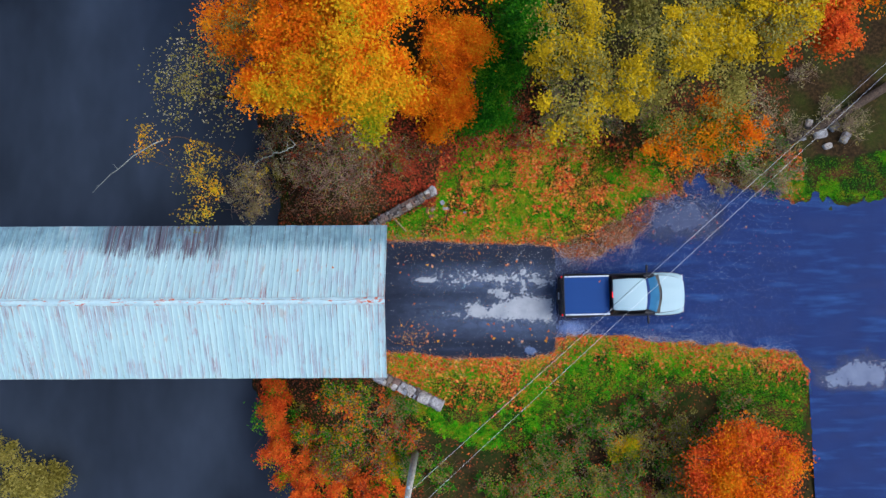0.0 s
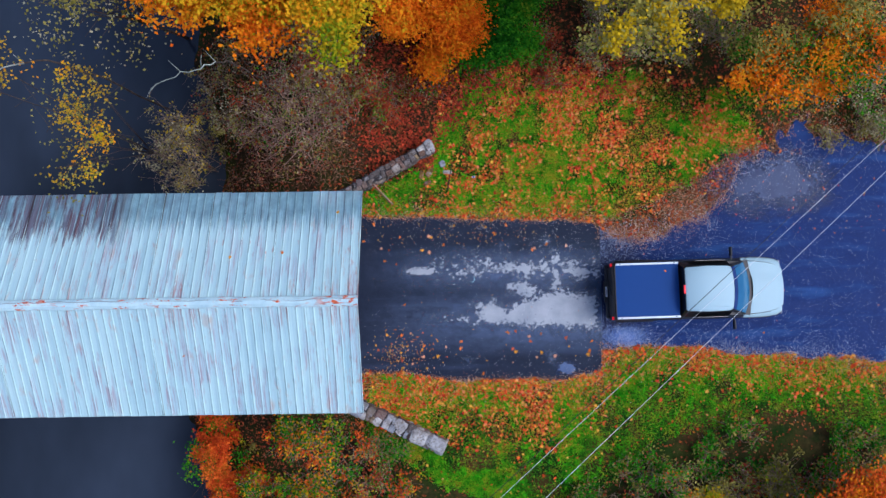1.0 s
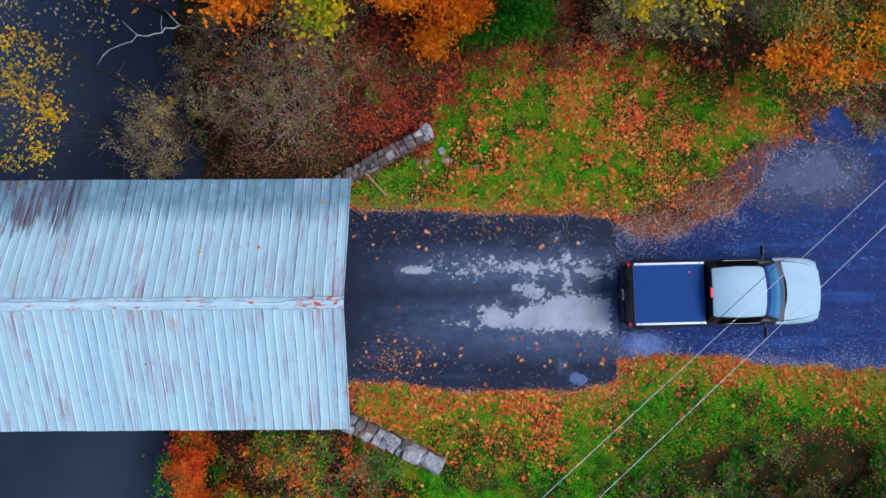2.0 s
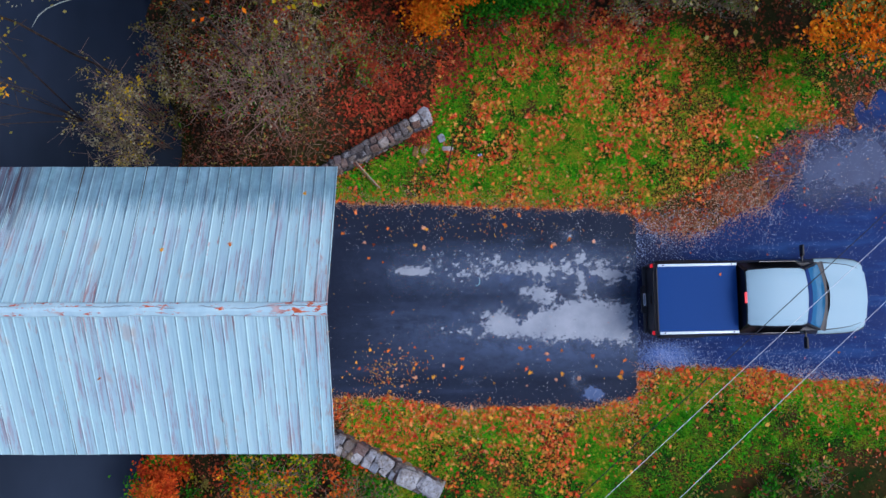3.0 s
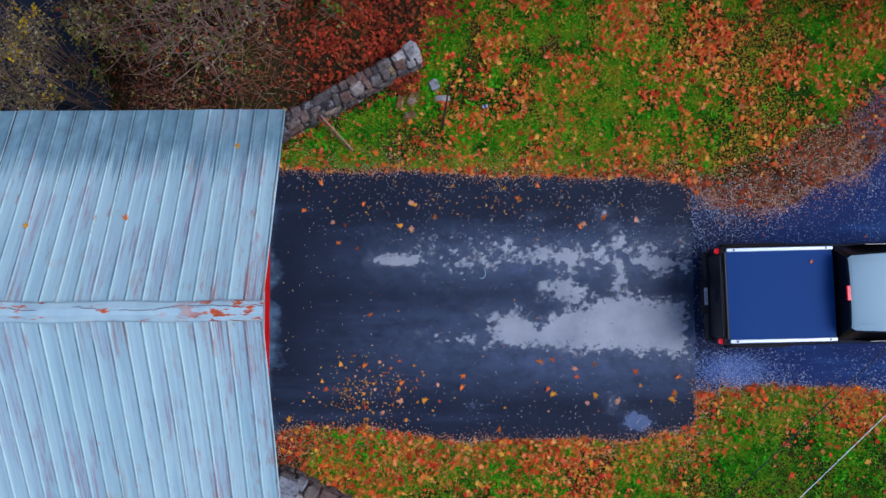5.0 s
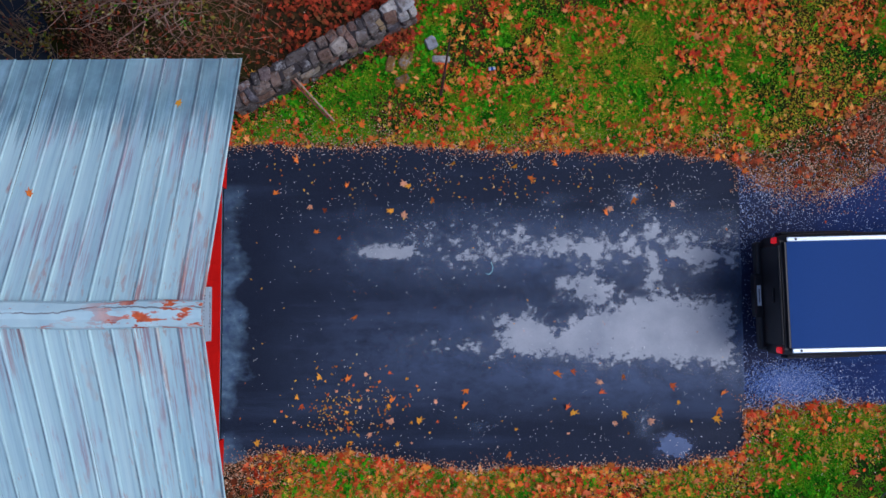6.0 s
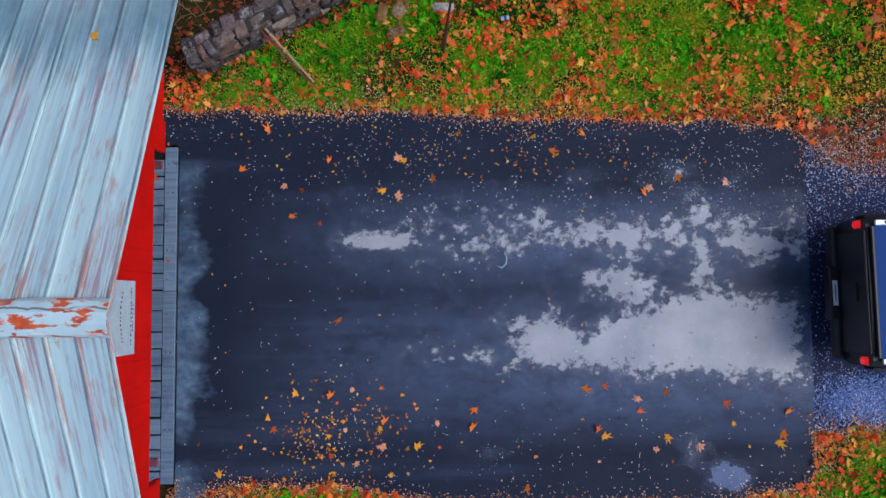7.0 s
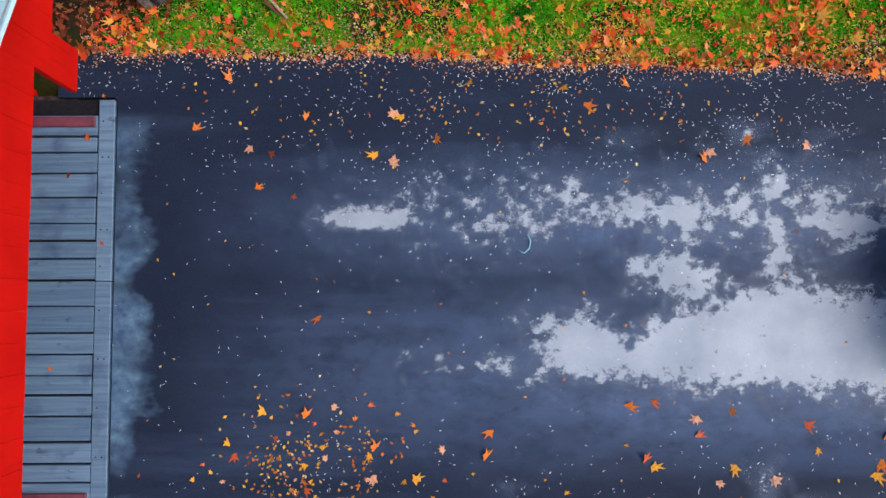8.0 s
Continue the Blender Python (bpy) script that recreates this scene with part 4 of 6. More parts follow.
cable("power_wire", -8.04, 0.866, 7.22, -0.06, 0.0046, M_WIRE, "thin pale overhead power wire above the road")
cable("power_wire", -8.52, 0.896, 8.9, -0.032, 0.0046, M_WIRE, "thin pale overhead power wire at the top")
cable("telephone_cable", -8.41, 0.88, 5.15, -0.032, 0.009, M_BLACKWIRE, "thin black overhead cable below the power wires")


# ---- pickup truck ----
def loft(rings, closed=True, ends=True):
    """Faces between rings of equal length."""
    bm = bmesh.new()
    rows = [[bm.verts.new(p) for p in r] for r in rings]
    n = len(rows[0])
    for a, b in zip(rows, rows[1:]):
        for k in range(n if closed else n - 1):
            j = (k + 1) % n
            bm.faces.new((a[k], a[j], b[j], b[k]))
    if ends and closed:
        bm.faces.new(rows[0][::-1])
        bm.faces.new(rows[-1])
    return bm


def section(x, w_low, w_belt, w_top, z_low, z_belt, z_top, crown=0.02, lean=0.0):
    """A cross-section of the body, left to right over the top."""
    pts = [(-w_low, z_low), (-w_belt, z_low + 0.3), (-w_belt, z_belt - 0.12), (-w_belt + 0.03, z_belt), (-w_top - 0.02, z_top - 0.05), (-w_top + 0.05, z_top), (-w_top * 0.5, z_top + crown), (0, z_top + crown * 1.3)]
    pts += [(-y, z) for y, z in pts[-2::-1]]
    return [(x + lean * max(0, z - z_belt), y, z) for y, z in pts]


def wheel(parent, x, y):
    side = 1 if y > 0 else -1
    bm = bmesh.new()
    r, w = 0.385, 0.13
    prof = [(0.25, -w), (r - 0.03, -w), (r, -w + 0.04), (r, w - 0.04), (r - 0.03, w), (0.25, w)]
    rings = []
    for k in range(28):
        a = 2 * math.pi * k / 28
        rings.append([(x + q * math.cos(a), y + d, 0.385 + q * math.sin(a)) for q, d in prof])
    rows = [[bm.verts.new(p) for p in ring] for ring in rings]
    for k in range(28):
        a, b = rows[k], rows[(k + 1) % 28]
        for j in range(6):
            bm.faces.new((a[j], a[(j + 1) % 6], b[(j + 1) % 6], b[j]))
    hub = new("wheel")
    hub.parent = parent
    part("tyre", bm, M_RUBBER, hub, "black rubber tyre", True)
    v, f = tube([(x, y - side * 0.05, 0.385), (x, y + side * 0.09, 0.385), (x, y + side * 0.11, 0.385)], [0.255, 0.25, 0.06], 20)
    put("rim", mesh_of("rim", v, f, M_CHROME), hub, "grey alloy rim")


def pickup(x, y, turn):
    t = thing("pickup_truck", "silver and dark grey pickup truck with navy tonneau cover", "pickup truck", "", "", (x, y, 0.02), turn)
    # bed
    bed = loft([section(0.14, 0.86, 0.95, 0.92, 0.42, 1.2, 1.33), section(0.5, 0.9, 0.985, 0.935, 0.42, 1.2, 1.36), section(1.1, 0.92, 1.0, 0.94, 0.42, 1.2, 1.36), section(2.26, 0.9, 0.985, 0.93, 0.42, 1.2, 1.36)])
    part("bed", bed, M_BLACK, t, "dark lower cargo bed")
    for s in (1, -1):
        ob = part("bed_rail", box(0.22, 2.28, min(s * 0.84, s * 0.915), max(s * 0.84, s * 0.915), 1.38, 1.415, 0.012), M_RAIL, t, "pale aluminium bed rail")
        for bx in (0.36, 2.14):
            v, f = tube([(bx, s * 0.878, 1.412), (bx, s * 0.878, 1.422)], [0.022, 0.018], 10)
            put("bolt", mesh_of("bolt", v, f, M_BLACK), ob, "black bolt cap")
        part("fender_flare", box(0.3, 1.5, min(s * 0.97, s * 1.03), max(s * 0.97, s * 1.03), 0.75, 1.0, 0.03, 2), M_BLACK, t)
        part("tail_light", box(0.1, 0.17, min(s * 0.83, s * 0.93), max(s * 0.83, s * 0.93), 1.06, 1.22, 0.02), M_TAIL, t, "red tail light")
        part("side_window", prism([(2.62, 1.2), (4.15, 1.2), (3.7, 1.72), (2.72, 1.76)], s * 0.905, s * 0.915, "y"), M_DARKGLASS, t, "dark side window")
        wheel(t, 1.15, s * 0.86)
        wheel(t, 4.92, s * 0.86)
        m = part("side_mirror", box(4.04, 4.11, min(s * 1.06, s * 1.36), max(s * 1.06, s * 1.36), 1.15, 1.33, 0.025, 2), M_BLACK, t, "black side mirror")
        part("mirror_arm", box(4.06, 4.11, min(s * 0.92, s * 1.1), max(s * 0.92, s * 1.1), 1.18, 1.23, 0.01), M_BLACK, m)
        part("headlight", box(5.62, 5.79, min(s * 0.62, s * 0.82), max(s * 0.62, s * 0.82), 0.72, 0.88, 0.03, 2), M_LENS, t, "clear headlight")
    # soft cover, slightly slack
    rows = []
    for i in range(9):
        row = []
        for j in range(9):
            u, w = i / 8, -1 + j / 4
            z = 1.405 + 0.02 * (1 - w * w) - 0.03 * max(0, u - 0.85) / 0.15 - (0.02 if i == 0 else 0)
            row.append((0.2 + 2.07 * u, w * 0.838, z))
        rows.append(row)
    cover = loft(rows, False, False)
    part("tonneau_cover", cover, M_VINYL, t, "navy blue soft tonneau cover", True)
    part("cover_bar", box(0.17, 0.215, -0.84, 0.84, 1.37, 1.408, 0.01), M_BLACK, t)
    gate = part("tailgate", box(0.1, 0.15, -0.8, 0.8, 0.62, 1.33, 0.02, 2), M_BLACK, t, "dark tailgate")
    part("gate_handle", box(0.075, 0.105, -0.12, 0.12, 1.05, 1.13, 0.012), M_BLACK, gate)
    bump = part("rear_bumper", box(0.03, 0.18, -0.9, 0.9, 0.44, 0.64, 0.04, 2), M_BLACK, t, "dark rear step bumper")
    part("bumper_step", box(-0.03, 0.12, -0.36, 0.36, 0.47, 0.655, 0.02), M_BLACK, bump)
    part("number_plate", box(0.005, 0.07, -0.17, 0.17, 0.656, 0.668, 0.002), M_PLATE, bump, "white plate with a plain dark bar")
    part("plate_bar", box(0.03, 0.042, -0.11, 0.11, 0.6685, 0.671), M_INK, bump)
    # cab: lower doors, then the greenhouse
    # doors in dark grey, much darker than roof, hood and fenders
    part("cab_lower", loft([section(2.32, 0.92, 0.985, 0.93, 0.38, 1.1, 1.2, 0.0), section(3.4, 0.93, 1.0, 0.94, 0.36, 1.1, 1.2, 0.0), section(4.45, 0.93, 0.99, 0.93, 0.36, 1.08, 1.18, 0.0)]), M_DARKGREY, t, "dark grey door panels")
    gh = []
    for x, wb, wt, z, zt in ((2.34, 0.90, 0.66, 1.18, 1.76), (2.42, 0.92, 0.70, 1.18, 1.82), (3.1, 0.93, 0.735, 1.18, 1.865), (3.78, 0.93, 0.715, 1.18, 1.83), (3.9, 0.92, 0.69, 1.18, 1.78)):
        pts = [(-wb, z), (-wt - 0.03, zt - 0.06), (-wt + 0.04, zt), (-wt * 0.5, zt + 0.02), (0, zt + 0.028)]
        pts += [(-a, b) for a, b in pts[-2::-1]]
        gh.append([(x, a, b) for a, b in pts])
    part("cab_shell", loft(gh), M_BLACK, t, "dark window pillars")
    rf = []
    for x, wt, zt in ((2.36, 0.655, 1.80), (2.42, 0.70, 1.84), (3.1, 0.735, 1.885), (3.72, 0.72, 1.86), (3.86, 0.685, 1.815)):
        bow = 0.06 * (1 if x > 3.8 else 0)
        pts = [(-wt, zt - 0.03), (-wt + 0.06, zt), (-wt * 0.5, zt + 0.02), (0, zt + 0.026)]
        pts += [(-a, b) for a, b in pts[-2::-1]]
        rf.append([(x + bow * (1 - (a / wt) ** 2), a, b) for a, b in pts])
    top = part("cab_roof", loft(rf, False, False), M_PAINT, t, "silver cab roof", True)
    for s in (1, -1):
        part("drip_rail", box(2.5, 3.75, s * 0.6 - 0.008, s * 0.6 + 0.008, 1.872, 1.886, 0.003), M_PAINT, top)
    part("brake_light", box(2.30, 2.375, -0.14, 0.14, 1.785, 1.825, 0.01), M_TAIL, t, "red high brake light")
    # windscreen between roof and cowl
    ws = []
    for u in range(5):
        k = u / 4
        row = []
        for j in range(9):
            w = -1 + j / 4
            half = 0.67 + (0.84 - 0.67) * k
            x = 3.86 + 0.62 * k + (0.07 + 0.10 * k) * (1 - w * w)
            row.append((x, w * half, 1.822 - 0.625 * k + 0.02 * math.sin(math.pi * k)))
        ws.append(row)
    glass = part("windscreen", loft(ws, False, False), M_GLASS, t, "blue-tinted windscreen", True)
    band = [[tuple(Vector(a).lerp(Vector(b), q) + Vector((0.003, 0, 0.004))) for a, b in zip(ws[0], ws[1])] for q in (0.0, 0.45, 0.9)]
    part("shade_band", loft(band, False, False), M_BANDGLASS, glass, "dark blue shade band", True)
    part("windscreen_surround", loft([[(x - 0.02, y * 1.07, z - 0.02) for x, y, z in r] for r in ws], False, False), M_BLACK, t)
    cw = []
    for k, (dx, z) in enumerate(((0.0, 1.19), (0.09, 1.185), (0.16, 1.165))):
        cw.append([(4.46 + dx + 0.17 * (1 - (j / 4 - 1) ** 2), (j / 4 - 1) * (0.88 + 0.02 * k), z) for j in range(9)])
    cowl = part("cowl", loft(cw, False, False), M_BLACK, t, "black plastic cowl")
    for s in (-0.45, 0.2):
        part("wiper", box(4.5, 4.53, s, s + 0.5, 1.20, 1.215, 0.003), M_BLACK, cowl)
    # hood and front fenders
    hood = []
    for i, (x, wd, z) in enumerate(((4.60, 0.86, 1.165), (4.9, 0.85, 1.15), (5.3, 0.80, 1.11), (5.65, 0.70, 1.05), (5.82, 0.60, 0.98), (5.86, 0.56, 0.9))):
        row = []
        for j in range(13):
            w = -1 + j / 6
            bow = 0.16 * (1 - w * w) if i < 1 else 0.03 * (1 - w * w)
            crease = (0.045 if 3 < j < 9 else 0.004 if j in (3, 9) else 0) * (1 - 0.12 * i)
            row.append((x + bow, w * wd, z + crease + 0.02 * (1 - w * w)))
        hood.append(row)
    part("hood", loft(hood, False, False), M_PAINT, t, "silver hood with two creases", True)
    for s in (1, -1):
        fl = []
        for x, yi, yo, zi, zo in ((4.42, 0.90, 0.99, 1.17, 1.02), (4.9, 0.865, 1.0, 1.13, 0.98), (5.3, 0.815, 0.98, 1.08, 0.94), (5.62, 0.715, 0.93, 1.02, 0.9), (5.8, 0.62, 0.84, 0.94, 0.84)):
            fl.append([(x, s * yi, zi), (x, s * (yi + yo) / 2 + s * 0.02, (zi + zo) / 2 + 0.03), (x, s * yo, zo), (x, s * yo, 0.6)])
        fender = part("front_fender", loft(fl, False, False), M_PAINT, t, "silver front fender", True)
        v, f = tube([(4.62, s * 0.882, 1.168), (4.9, s * 0.858, 1.145), (5.3, s * 0.808, 1.1), (5.62, s * 0.708, 1.04), (5.8, s * 0.612, 0.965)], [0.011] * 5, 6)
        put("hood_seam", mesh_of("hood_seam", v, f, M_BLACK), fender, "dark seam beside the hood")
        v, f = tube([(4.42, s * 0.985, 1.03), (4.9, s * 1.0, 0.985), (5.3, s * 0.982, 0.945), (5.62, s * 0.932, 0.905), (5.8, s * 0.842, 0.845)], [0.014] * 5, 6)
        put("fender_lip", mesh_of("fender_lip", v, f, M_BLACK), fender, "dark moulding on the fender")
    part("front_body", loft([section(4.45, 0.9, 0.97, 0.84, 0.4, 0.95, 1.08), section(5.3, 0.86, 0.95, 0.76, 0.4, 0.88, 1.02), section(5.78, 0.78, 0.82, 0.54, 0.4, 0.76, 0.86)]), M_BLACK, t, "dark engine bay sides")
    part("grille", box(5.78, 5.87, -0.55, 0.55, 0.66, 0.92, 0.02), M_CHROME, t, "chrome grille")
    part("front_bumper", box(5.74, 5.95, -0.92, 0.92, 0.42, 0.62, 0.05, 2), M_CHROME, t, "chrome front bumper")
    return t


pickup(5.42, -1.72, 1.0)


# ---- plants ----
def leaf_quads(points, size, flat=0.5, lr=None):
    """Kite-shaped leaves at points, leaning at random."""
    lr = lr or rng
    n = len(points)
    a = lr.uniform(0, 2 * np.pi, n)
    tilt = lr.normal(0, flat, (n, 2))
    u = np.stack([np.cos(a), np.sin(a), tilt[:, 0]], 1)
    w = np.stack([-np.sin(a), np.cos(a), tilt[:, 1]], 1)
    s = (size * lr.uniform(0.6, 1.35, n))[:, None]
    q = np.stack([points - u * s * 0.55, points + w * s * 0.36 + u * s * 0.05, points + u * s * 0.6, points - w * s * 0.36 + u * s * 0.05], 1)
    q[:, 1::2, 2] += (s[:, :1] * 0.12)
    return q


def crown_points(lobes, count, clump, clumps):
    """Points in clumps near the upper shells of ellipsoids (x, y, z, rx, ry, rz)."""
    parts = []
    for l in lobes:
        parts.append((l[0], l[1], l[2], l[3] * 0.6, l[4] * 0.6, l[5] * 0.7))
        for q in range(7):
            a, rr = rng.uniform(0, 2 * np.pi), rng.uniform(0.55, 0.98)
            s = rng.uniform(0.22, 0.46)
            parts.append((l[0] + rr * l[3] * np.cos(a), l[1] + rr * l[4] * np.sin(a), l[2] + rng.uniform(-0.75, 0.5) * l[5], s * l[3], s * l[4], s * l[5] * 1.1))
    lobes = parts
    vol = np.array([l[3] * l[4] for l in lobes])
    pick = rng.choice(len(lobes), clumps, p=vol / vol.sum())
    lob = np.array(lobes)[pick]
    d = rng.normal(size=(clumps, 3))
    d[:, 2] = np.abs(d[:, 2]) * 0.9 - 0.25
    d /= np.linalg.norm(d, axis=1)[:, None]
    r = rng.uniform(0.45, 1.08, clumps)[:, None]
    cen = lob[:, :3] + d * r * lob[:, 3:]
    which = rng.integers(0, clumps, count)
    return cen[which] + rng.normal(size=(count, 3)) * clump * rng.uniform(0.5, 1.3, clumps)[which][:, None] * np.array([1, 1, 0.6])


def limb_set(foot, lobes, r0, extra=3):
    """A trunk and limbs that reach the lobes."""
    foot = Vector(foot)
    cx = Vector((sum(l[0] for l in lobes) / len(lobes), sum(l[1] for l in lobes) / len(lobes), sum(l[2] for l in lobes) / len(lobes)))
    fork = foot.lerp(cx, 0.45)
    bits = [tube([foot - Vector((0, 0, 0.4)), foot.lerp(fork, 0.5) + Vector((0.08, -0.05, 0)), fork], [r0 * 1.25, r0, r0 * 0.8], 8)]
    limbs = []
    for l in lobes:
        for k in range(extra):
            tip = Vector((l[0] + random.uniform(-1, 1) * l[3] * 0.85, l[1] + random.uniform(-1, 1) * l[4] * 0.85, l[2] + random.uniform(0.0, 0.7) * l[5]))
            mid = fork.lerp(tip, 0.5) + Vector((random.uniform(-0.3, 0.3), random.uniform(-0.3, 0.3), random.uniform(0, 0.4)))
            limbs.append(tube([fork, mid, tip], [r0 * 0.5, r0 * 0.3, 0.015], 5))
            for q in range(3):
                st = mid.lerp(tip, random.uniform(0.2, 0.8))
                limbs.append(tube([st, st + Vector((random.uniform(-0.9, 0.9), random.uniform(-0.9, 0.9), random.uniform(0, 0.5)))], [r0 * 0.16, 0.008], 4))
    return bits, limbs


def tree(name, label, foot, lobes, foliage_sets, r0=0.16, extra=3, category="tree", bark=None):
    """foliage_sets: (lobes or None, count, leaf size, clump, clumps, material)."""
    z = float(height(foot[0], foot[1]))
    t = thing(name, label, category)
    bits, limbs = limb_set((foot[0], foot[1], z), lobes, r0, extra)
    v, f = join(bits)
    put("trunk", mesh_of("trunk", v, f, bark or M_BARK, True), t)
    v, f = join(limbs)
    put("branchwork", mesh_of("branchwork", v, f, bark or M_BARK, True), t, kind="stuff")
    for lb, count, size, clump, clumps, mat in foliage_sets:
        pts = crown_points(lb or lobes, count, clump, clumps)
        put("crown", many("crown", leaf_quads(pts, size), 4, mat), t)
    settle(t, (foot[0], foot[1], z))
    return t


def twiggy(name, label, x, y, r, h, stems, twigs, leaves, category="shrub", wood=None, spread=1.0):
    """A shrub of thin stems from one base, with side twigs and sparse leaves: leaves = (count, size, material)."""
    z = float(height(x, y))
    t = thing(name, label, category, "", "", (x, y, z))
    bits, ends = [], []
    for s in range(stems):
        a, rr = random.uniform(0, 2 * math.pi), r * random.uniform(0.3, 1.0)
        tip = Vector((rr * math.cos(a), rr * math.sin(a), h * random.uniform(0.55, 1.1)))
        st = Vector((random.uniform(-0.25, 0.25) * r, random.uniform(-0.25, 0.25) * r, -0.1))
        mid = st.lerp(tip, 0.5) + Vector((0, 0, 0.18 * h))
        bend = Vector((random.uniform(-0.3, 0.3), random.uniform(-0.3, 0.3), 0)) * r
        bits.append(tube([st, st.lerp(mid, 0.6) + bend * 0.4, mid + bend, mid.lerp(tip, 0.6) + bend * 0.7, tip], [0.018, 0.015, 0.012, 0.008, 0.004], 3))
        for k in range(twigs):
            p = mid.lerp(tip, random.uniform(-0.2, 1.0))
            q = p + Vector((random.uniform(-0.5, 0.5), random.uniform(-0.5, 0.5), random.uniform(-0.1, 0.3))) * spread
            bits.append(tube([p, q], [0.007, 0.003], 3))
            ends.append((p.lerp(q, random.random())))
    v, f = join(bits)
    put("branchwork", mesh_of("branchwork", v, f, wood or M_TWIG), t, kind="stuff")
    for count, size, mat in leaves:
        e = np.array([tuple(p) for p in ends])
        knots = e[rng.integers(0, len(e), max(6, len(e) // 3))]
        pts = knots[rng.integers(0, len(knots), count)] + rng.normal(0, 1, (count, 3)) * np.array([0.1, 0.1, 0.07])
        put("foliage", many("foliage", leaf_quads(pts, size), 4, mat), t)
    return t


# north: maples
tree("maple_tree", "tall maple turning from green through yellow to orange", (-4.6, 9.0), [(-6.2, 8.6, 6.0, 2.2, 2.4, 1.6), (-3.6, 7.6, 6.4, 2.2, 2.6, 1.6), (-4.6, 10.8, 7.0, 2.8, 2.2, 1.6)],
     [(None, 44200, 0.102, 0.34, 260, M_ORANGE), ([(-2.9, 5.6, 6.6, 0.65, 0.9, 0.8), (-5.0, 6.8, 5.6, 1.5, 0.8, 0.9)], 6500, 0.095, 0.25, 80, M_YELGREEN), ([(-3.4, 6.8, 7.0, 1.9, 1.1, 1.0), (-5.6, 7.4, 6.4, 1.6, 1.2, 1.0), (-3.2, 9.6, 7.8, 1.6, 1.2, 0.9)], 17000, 0.1, 0.28, 140, M_AMBER)], 0.22, 4)
tree("maple_tree", "smaller bright orange maple at the lawn's edge", (-0.4, 8.4), [(-0.4, 7.5, 1.7, 1.5, 1.5, 1.3), (0.1, 9.6, 2.6, 1.7, 1.6, 1.3)],
     [(None, 40800, 0.082, 0.26, 230, M_ORANGE)], 0.1, 4)
tree("maple_tree", "thin orange maple leaning over the river bank", (-8.2, 10.2), [(-8.4, 9.6, 4.0, 1.7, 1.6, 1.4)], [(None, 6000, 0.085, 0.3, 70, M_ORANGE), (None, 2500, 0.085, 0.3, 40, M_OLIVE)], 0.12, 3)
tree("evergreen_shrub", "dense dark green shrub behind the lawn", (2.0, 7.4), [(1.9, 7.0, 1.3, 1.2, 1.4, 1.1), (2.4, 9.0, 1.8, 1.3, 1.3, 1.2)], [(None, 24000, 0.085, 0.22, 210, M_DKGREEN)], 0.07, 3, "shrub")
tree("yellow_tree", "tall thin yellow-leaved tree with open branches", (6.4, 9.4), [(4.8, 4.9, 8.8, 1.2, 0.9, 0.8), (6.6, 6.4, 8.4, 1.5, 1.3, 1.0), (8.4, 7.6, 8.4, 1.7, 1.6, 1.2), (5.2, 8.4, 7.6, 1.6, 1.6, 1.2)], [(None, 11500, 0.09, 0.2, 110, M_YELLOW), (None, 6500, 0.09, 0.4, 110, M_OLIVE)], 0.17, 5)
tree("yellow_tree", "tall olive-yellow tree by the lane", (11.4, 8.6), [(11.6, 8.4, 7.2, 1.8, 1.9, 1.3), (13.4, 9.8, 7.4, 1.8, 1.6, 1.3)], [(None, 17000, 0.1, 0.22, 110, M_YELLOW), (None, 5000, 0.1, 0.4, 70, M_OLIVE)], 0.17, 5)
tree("orange_tree", "small orange tree over the roadside puddle", (11.0, 6.2), [(10.8, 5.2, 3.4, 1.5, 1.1, 0.9), (12.5, 5.8, 3.8, 1.3, 1.2, 0.9)], [(None, 6000, 0.085, 0.26, 60, M_ORANGE), (None, 4250, 0.085, 0.3, 60, M_OLIVE), (None, 2500, 0.08, 0.3, 40, M_DKGREEN)], 0.1, 4)
# woods to the north
for k, (x, y, z, r, mat, nm) in enumerate(((3.4, 11.5, 3.2, 2.0, M_DKGREEN, "green"), (0, 13.2, 4.0, 2.4, M_ORANGE, "orange"), (8.5, 12.6, 4.5, 2.4, M_OLIVE, "olive"),
                                           (16.0, 10.8, 4.0, 2.0, M_REDS, "red"), (20.5, 12.0, 4.5, 2.2, M_ORANGE, "orange"), (-9.0, 13.8, 4.6, 2.2, M_ORANGE, "orange"))):
    tree("woodland_tree", "full %s autumn tree in the woods" % nm, (x, y + 1.0), [(x, y, z, r, r * 0.9, 1.6), (x + 1.2, y + 1.6, z + 0.6, r * 0.8, r * 0.8, 1.4)], [(None, 15300, 0.116, 0.36, 90, mat)], 0.14, 3)
# more woods beyond, so that the place does not end at the river meadow
models = [o for o in bpy.data.objects if o.name.startswith("woodland_tree")]
woods = random.Random(5)
for k in range(70):
    x, y = woods.uniform(-75, 75), woods.choice((-1, 1)) * woods.uniform(19, 60)
    if -36 < x < -5 or 14 < x < 30 and y < 0:
        continue
    copy_thing(models[k % len(models)], pose(x, y, float(height(x, y)), 0, 0, woods.uniform(0, 360)))
